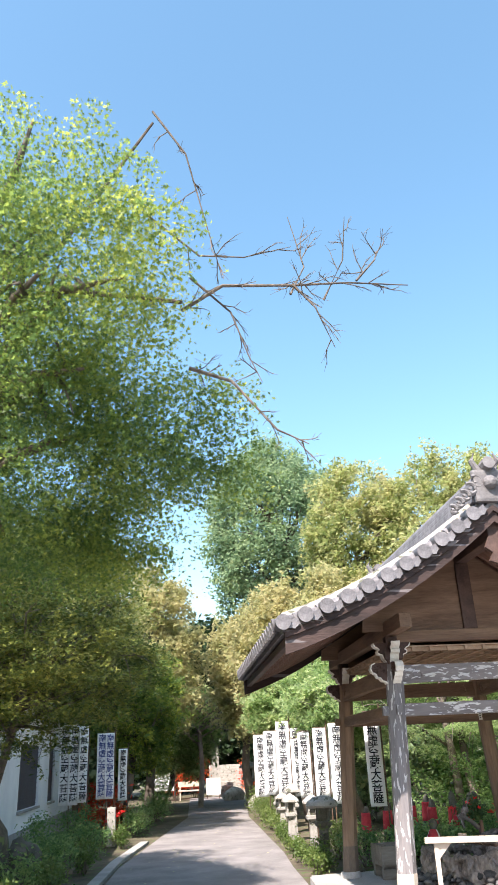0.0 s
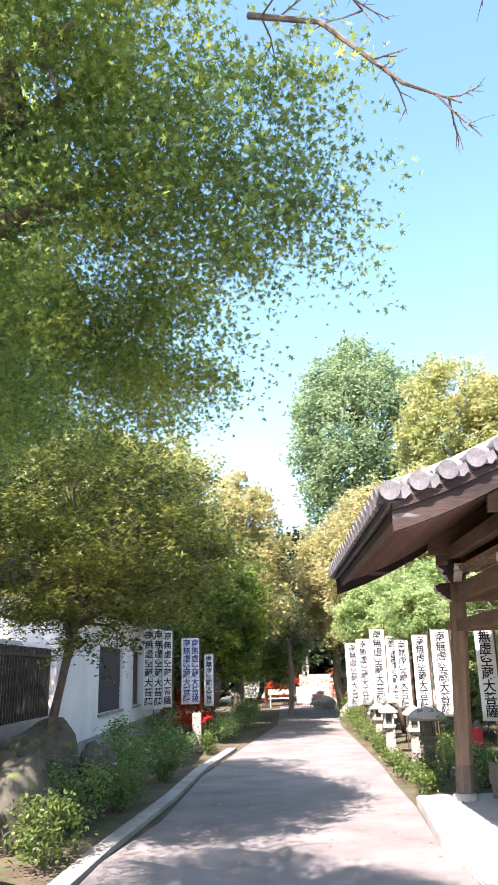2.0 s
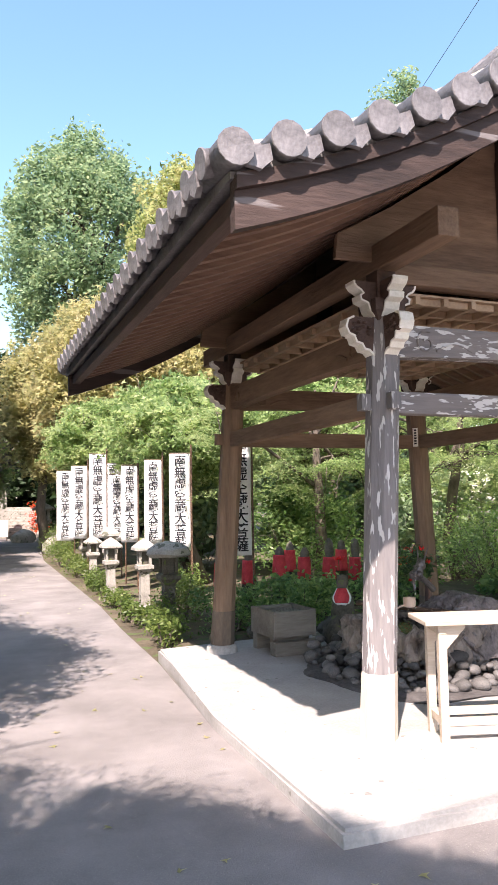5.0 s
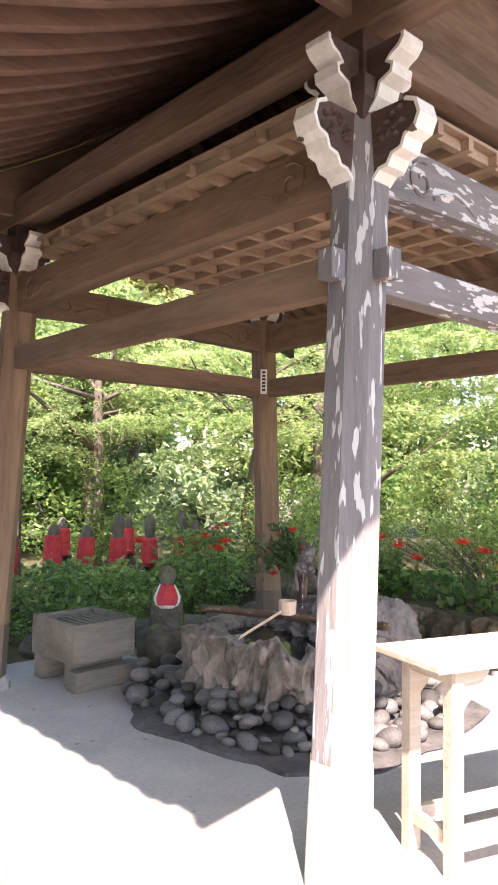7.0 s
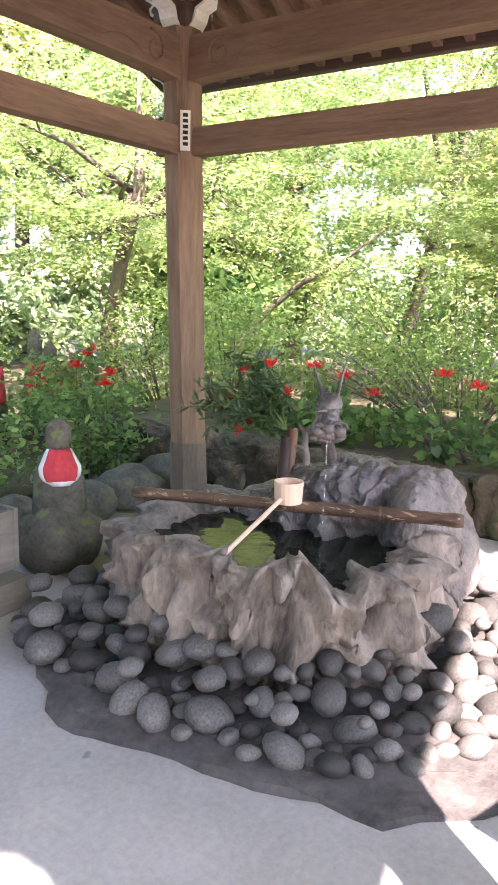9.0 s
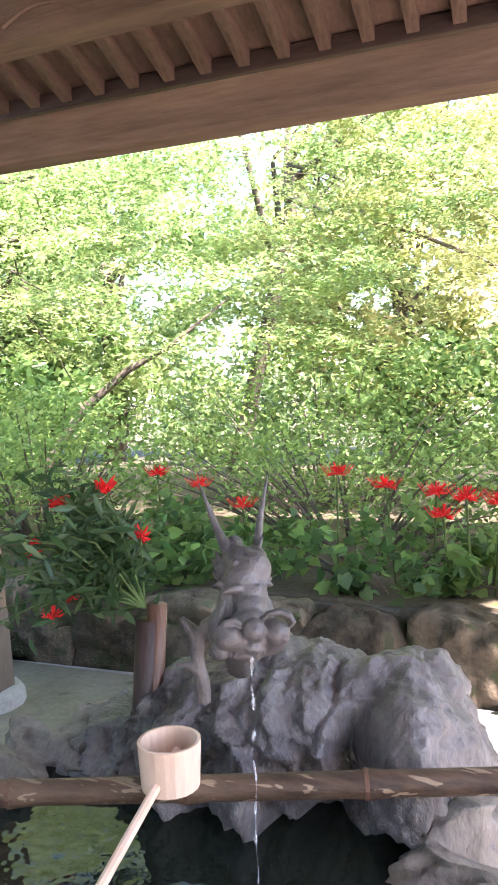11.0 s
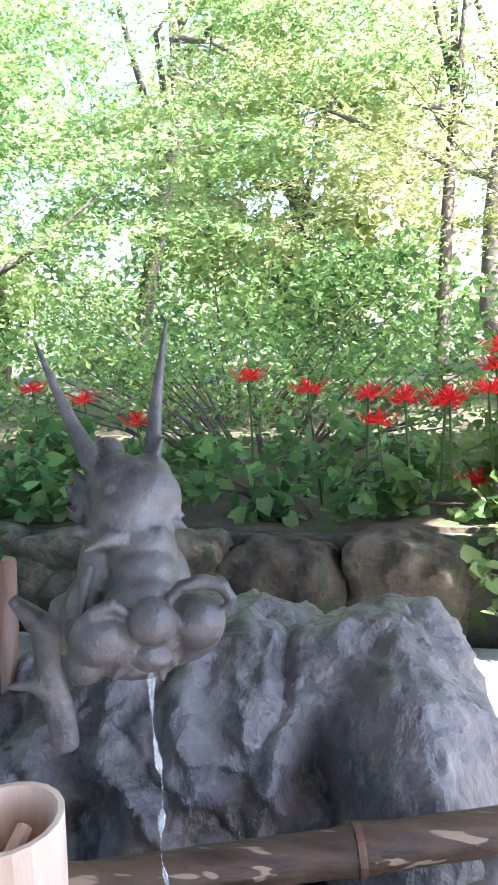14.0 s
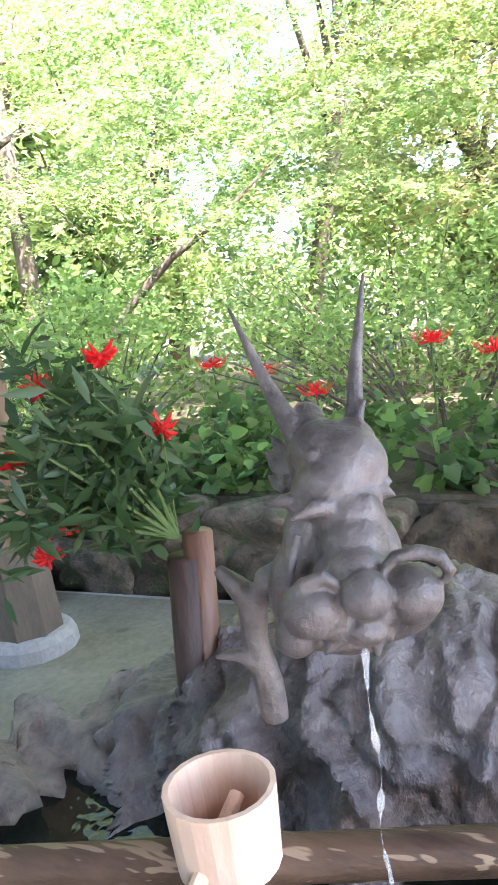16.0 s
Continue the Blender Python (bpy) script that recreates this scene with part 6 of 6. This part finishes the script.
# ---- trees along the path ----
near_maple = tree("maple_tree", (-5.9, -3.4, -0.12), (-4.5, -4.0, 5.0), (2.3, 2.2, 1.9), 190, 190, 0.27, 0.0225, "maple", MAPLE_DEEP, "big dark green maple hanging over the path", seed=11, trunk=0.2, shell=0.3, flat=0.2, limbs=70, droop=0.7, tilt=0.5, floor=3.25, sag=0.6,
                  more=(((-2.6, -4.3, 3.95), (0.78, 0.75, 0.5), 115), ((-3.1, -3.0, 3.55), (0.6, 0.9, 0.4), 130), ((-3.25, -5.2, 5.0), (0.75, 0.8, 0.9), 130), ((-3.6, -4.4, 6.2), (0.8, 0.8, 0.7), 70), ((-3.7, -4.2, 3.9), (1.1, 1.3, 0.6), 100), ((-4.6, -2.4, 3.7), (0.9, 0.9, 0.5), 100)),
                  keep=lambda p: (p[:, 1] + 0.68 * p[:, 2] + 1.38 * (p[:, 0] + 0.465 * p[:, 2]) < -2.2) & (p[:, 2] < 6.75))
bm = bmesh.new()
r = np.random.default_rng(9)


def twig(p, d, length, rad, depth):
    e = p + d * length
    m_ = p.lerp(e, 0.5) + Vector(r.normal(0, 0.05, 3)) * length
    tube(bm, [p, m_, e], [rad, rad * 0.75, rad * 0.45], 5)
    if depth:
        for k in range(5):
            t = float(r.uniform(0.25, 1.0))
            q_ = p.lerp(m_, t * 2) if t < 0.5 else m_.lerp(e, t * 2 - 1)
            dd = (d + Vector(r.normal(0, 0.55, 3))).normalized()
            twig(q_, dd, length * float(r.uniform(0.25, 0.5)), rad * 0.45, depth - 1)


BARE = [
    ((-2.77, -5.2, 5.29), (-2.38, -5.2, 5.0), (-2.06, -5.2, 5.0), (-1.73, -5.2, 5.03)),
    ((-2.51, -5.2, 4.54), (-2.23, -5.2, 4.68), (-1.76, -5.2, 4.62), (-1.38, -5.2, 4.64), (-0.93, -5.2, 4.69)),
    ((-1.76, -5.2, 4.62), (-1.62, -5.2, 4.44), (-1.49, -5.2, 4.19)),
    ((-2.45, -5.2, 4.74), (-2.17, -5.2, 4.53), (-2.06, -5.2, 4.19), (-1.99, -5.2, 3.94)),
    ((-2.46, -5.2, 4.09), (-2.19, -5.2, 3.94), (-1.93, -5.2, 3.55), (-1.74, -5.2, 3.45)),
    ((-2.71, -5.2, 6.14), (-2.47, -5.2, 5.74), (-2.34, -5.2, 5.24), (-2.22, -5.2, 4.81)),
    ((-1.76, -5.2, 4.62), (-1.63, -5.2, 4.92), (-1.72, -5.2, 5.37)),
    ((-1.51, -5.2, 4.64), (-1.37, -5.2, 4.91), (-1.35, -5.2, 5.21)),
    ((-1.32, -5.2, 4.66), (-1.17, -5.2, 4.84), (-1.12, -5.2, 4.99)),
]
for k, line in enumerate(BARE):
    line = [Vector(p) + Vector((0, 0.12 * math.sin(2.1 * k + j), 0)) for j, p in enumerate(line)]
    thick = 0.014 if k in (1, 4) else 0.009
    tube(bm, line, [thick * (1 - 0.75 * j / (len(line) - 1)) for j in range(len(line))], 6)
    for p, q_ in zip(line, line[1:]):
        for j in range(3):
            d = ((q_ - p).normalized() + Vector(r.normal(0, 0.8, 3))).normalized()
            twig(p.lerp(q_, float(r.uniform(0.1, 1.0))), d, float(r.uniform(0.1, 0.24)), 0.0045, 1)
tube(bm, [(-4.7, -3.8, 5.2), (-3.4, -4.8, 4.9), BARE[1][0]], [0.03, 0.022, 0.014], 6)
tube(bm, [(-4.7, -3.8, 5.2), (-3.4, -4.8, 5.3), BARE[5][0]], [0.03, 0.02, 0.01], 6)
for v in bm.verts:
    v.co -= Vector((-5.9, -3.4, -0.12))
part("bare_branch", bm, BARK, near_maple, "bare leafless twigs")

tree("maple_tree", (-5.7, 3.3, -0.12), (-4.7, 1.9, 3.3), (1.9, 2.7, 1.3), 330, 190, 0.36, 0.036, "lobed", MAPLE_MID, "yellow green maple spreading before the white building", seed=12, trunk=0.075, shell=0.1, flat=0.12, limbs=40, layer=0.4, tilt=0.4)
# Two added maples, out of sight, placed to throw shade on verge and path
for k, (x, y, z) in enumerate(((-6.6, -0.6, 6.4), (-6.9, 2.2, 6.4))):
    tree("maple_tree", (x - 0.8, y, -0.12), (x, y, z), (2.0, 2.4, 1.9), 200, 130, 0.42, 0.06, "lobed", MAPLE_DEEP, "tall dark maple added unseen to shade the verge of the path", seed=140 + k, trunk=0.2, shell=0.3, flat=0.3, group="shade trees")
tree("maple_tree", (-6.8, 12.5, -0.12), (-6.4, 12.0, 5.9), (2.9, 2.8, 2.3), 260, 130, 0.38, 0.08, "lobed", MAPLE_YELLOW, "maple turning yellow green behind the building", seed=13, trunk=0.16, shell=0.35, flat=0.35)
tree("maple_tree", (-3.6, 20.5, -0.12), (-3.6, 20.5, 5.4), (2.1, 2.2, 3.6), 230, 110, 0.45, 0.10, "lobed", MAPLE_GOLD, "maple with yellow and orange autumn leaves", seed=14, trunk=0.16, shell=0.4, flat=0.35)
tree("maple_tree", (-4.4, 16.5, -0.12), (-3.9, 16.5, 3.4), (1.6, 1.8, 1.9), 160, 110, 0.35, 0.085, "lobed", MAPLE_DEEP, "green maple at the bend of the path", seed=15, trunk=0.12, shell=0.35)
tree("maple_tree", (-3.2, 26, -0.12), (-2.6, 26, 3.2), (1.9, 2.0, 2.2), 170, 100, 0.45, 0.11, "lobed", MAPLE_LIGHT, "light green maple near the steps", seed=16, trunk=0.12, shell=0.35)
tree("evergreen_tree", (2.6, 26.5, -0.12), (2.3, 26.5, 11.6), (3.3, 3.2, 5.4), 520, 110, 0.5, 0.1, "rhomb", FOREST, "tall dense blue-green broadleaf tree against the sky", seed=17, trunk=0.3, shell=0.6, flat=0.6, limbs=30)
for k, (x, y, z, rx, rz) in enumerate(((1.4, 18.5, 5.3, 2.0, 2.6), (4.6, 19.0, 9.2, 2.0, 3.9), (7.4, 18.0, 9.0, 2.2, 4.2), (3.4, 16.5, 5.2, 2.2, 2.8), (10.5, 18.5, 9.6, 2.6, 4.2), (6.6, 14.5, 6.0, 2.4, 3.0), (0.4, 22.5, 5.0, 1.6, 2.6), (9.5, 13.0, 6.5, 2.6, 3.4))):
    tree("maple_tree", (x, y, -0.12), (x, y, z), (rx, rx, rz), 230, 110, 0.42, 0.105, "lobed", MAPLE_YELLOW if k % 3 else MAPLE_GOLD, "tall maple turning golden green in the sun", seed=20 + k, trunk=0.16, shell=0.45, flat=0.4, group="golden maples")
for k, (x, y, z, rx, rz) in enumerate(((1.7, 9.6, 2.95, 1.5, 0.95), (2.2, 12.2, 3.1, 1.8, 1.25), (1.1, 15.2, 3.1, 1.5, 1.1), (4.4, 9.8, 3.4, 1.9, 1.6))):
    tree("maple_tree", (x + 0.3, y, -0.12), (x, y, z), (rx, rx, rz), 160, 130, 0.3, 0.07, "lobed", MAPLE_LIGHT, "light green maple above the banners", seed=40 + k, trunk=0.1, shell=0.35, flat=0.25, group="maples over the banners")
# leafless pinkish twig tree in the middle distance
bm = bmesh.new()
r = np.random.default_rng(19)
tube(bm, [(0, 0, -0.1), (0.1, 0, 1.5), (0, 0, 3.0)], [0.12, 0.1, 0.08], 8)
for k in range(26):
    a = float(r.uniform(0, 6.28))
    twig(Vector((0.0, 0, float(r.uniform(2.0, 4.0)))), Vector((math.cos(a), math.sin(a), float(r.uniform(0.15, 0.9)))).normalized(), float(r.uniform(1.1, 2.0)), 0.03, 2)
bt = empty("bare_tree", Matrix.Translation((-1.6, 24.5, -0.1)), "leafless tree with fine pinkish grey twigs", "tree")
part("trunk", bm, BARK_PALE, bt)
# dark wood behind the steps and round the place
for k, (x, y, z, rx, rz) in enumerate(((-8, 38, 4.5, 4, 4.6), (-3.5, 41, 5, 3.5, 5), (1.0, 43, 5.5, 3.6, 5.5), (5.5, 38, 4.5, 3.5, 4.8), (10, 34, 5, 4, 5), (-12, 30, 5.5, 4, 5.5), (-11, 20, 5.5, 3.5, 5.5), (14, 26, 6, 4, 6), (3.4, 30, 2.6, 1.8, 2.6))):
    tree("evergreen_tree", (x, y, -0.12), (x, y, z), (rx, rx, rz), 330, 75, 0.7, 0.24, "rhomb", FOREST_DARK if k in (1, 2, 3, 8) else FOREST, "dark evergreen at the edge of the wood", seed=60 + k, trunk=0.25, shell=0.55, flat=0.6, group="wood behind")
for k, (x, y, z, rx, rz) in enumerate(((13.5, 3, 3.6, 2.6, 3.0), (13.5, 9, 4.0, 2.8, 3.4), (13, -3.5, 3.4, 2.6, 2.8), (10.5, 10.5, 4.2, 2.3, 3.2), (11, -7, 4, 3, 3.5))):
    tree("maple_tree", (x, y, -0.12), (x, y, z), (rx, rx, rz), 150, 90, 0.5, 0.14, "lobed", MAPLE_LIGHT if k % 2 else MAPLE_YELLOW, "tall sunlit maple at the back of the garden", seed=80 + k, trunk=0.2, shell=0.5, flat=0.4, group="back maples")
tree("pine_tree", (15.5, 23, -0.12), (15.5, 23, 17.5), (1.2, 1.2, 3.4), 60, 80, 0.45, 0.10, "oval", FOREST, "slender conifer rising over the roof", seed=99, trunk=0.16, shell=0.3, flat=0.5)
bm = bmesh.new()
wa, wb_ = Vector((14.0, 26, 14.8)), Vector((16.5, 5, 26.3))
tube(bm, [wa.lerp(wb_, k / 16) - Vector((0, 0, 0.15 * math.sin(math.pi * k / 16))) for k in range(17)], 0.011, 5)
tagged(part("overhead_wire", bm, IRON), "thin dark overhead wire", "cable")
# litter of fallen leaves
r = np.random.default_rng(123)
pts = np.stack([r.uniform(-4.4, -0.6, 260), r.uniform(-8, 16, 260), np.full(260, -0.078)], -1)
leaves("fallen_leaves", pts, 0.03, "lobed", MAPLE_GOLD, None, 0.12, 8)
tagged(bpy.data.objects["fallen_leaves"], "scattered dry fallen leaves on the path", "leaves", kind="stuff")
# tall hedge that closes the garden to the east
for k, (x, y) in enumerate(((11.5, -5), (11.8, -1.5), (11.6, 2), (11.9, 5.5), (10.5, 9), (8.5, 11.5), (5.5, 12.5), (2.8, 12.8))):
    shrub("hedge", 3000, (x, y, 1.1), (1.3, 2.1, 1.2), 0.10, "oval", FOREST if k % 2 else BROAD, "tall dense green hedge at the garden edge", 600 + k, group="garden hedge", category="hedge", shell=0.3)
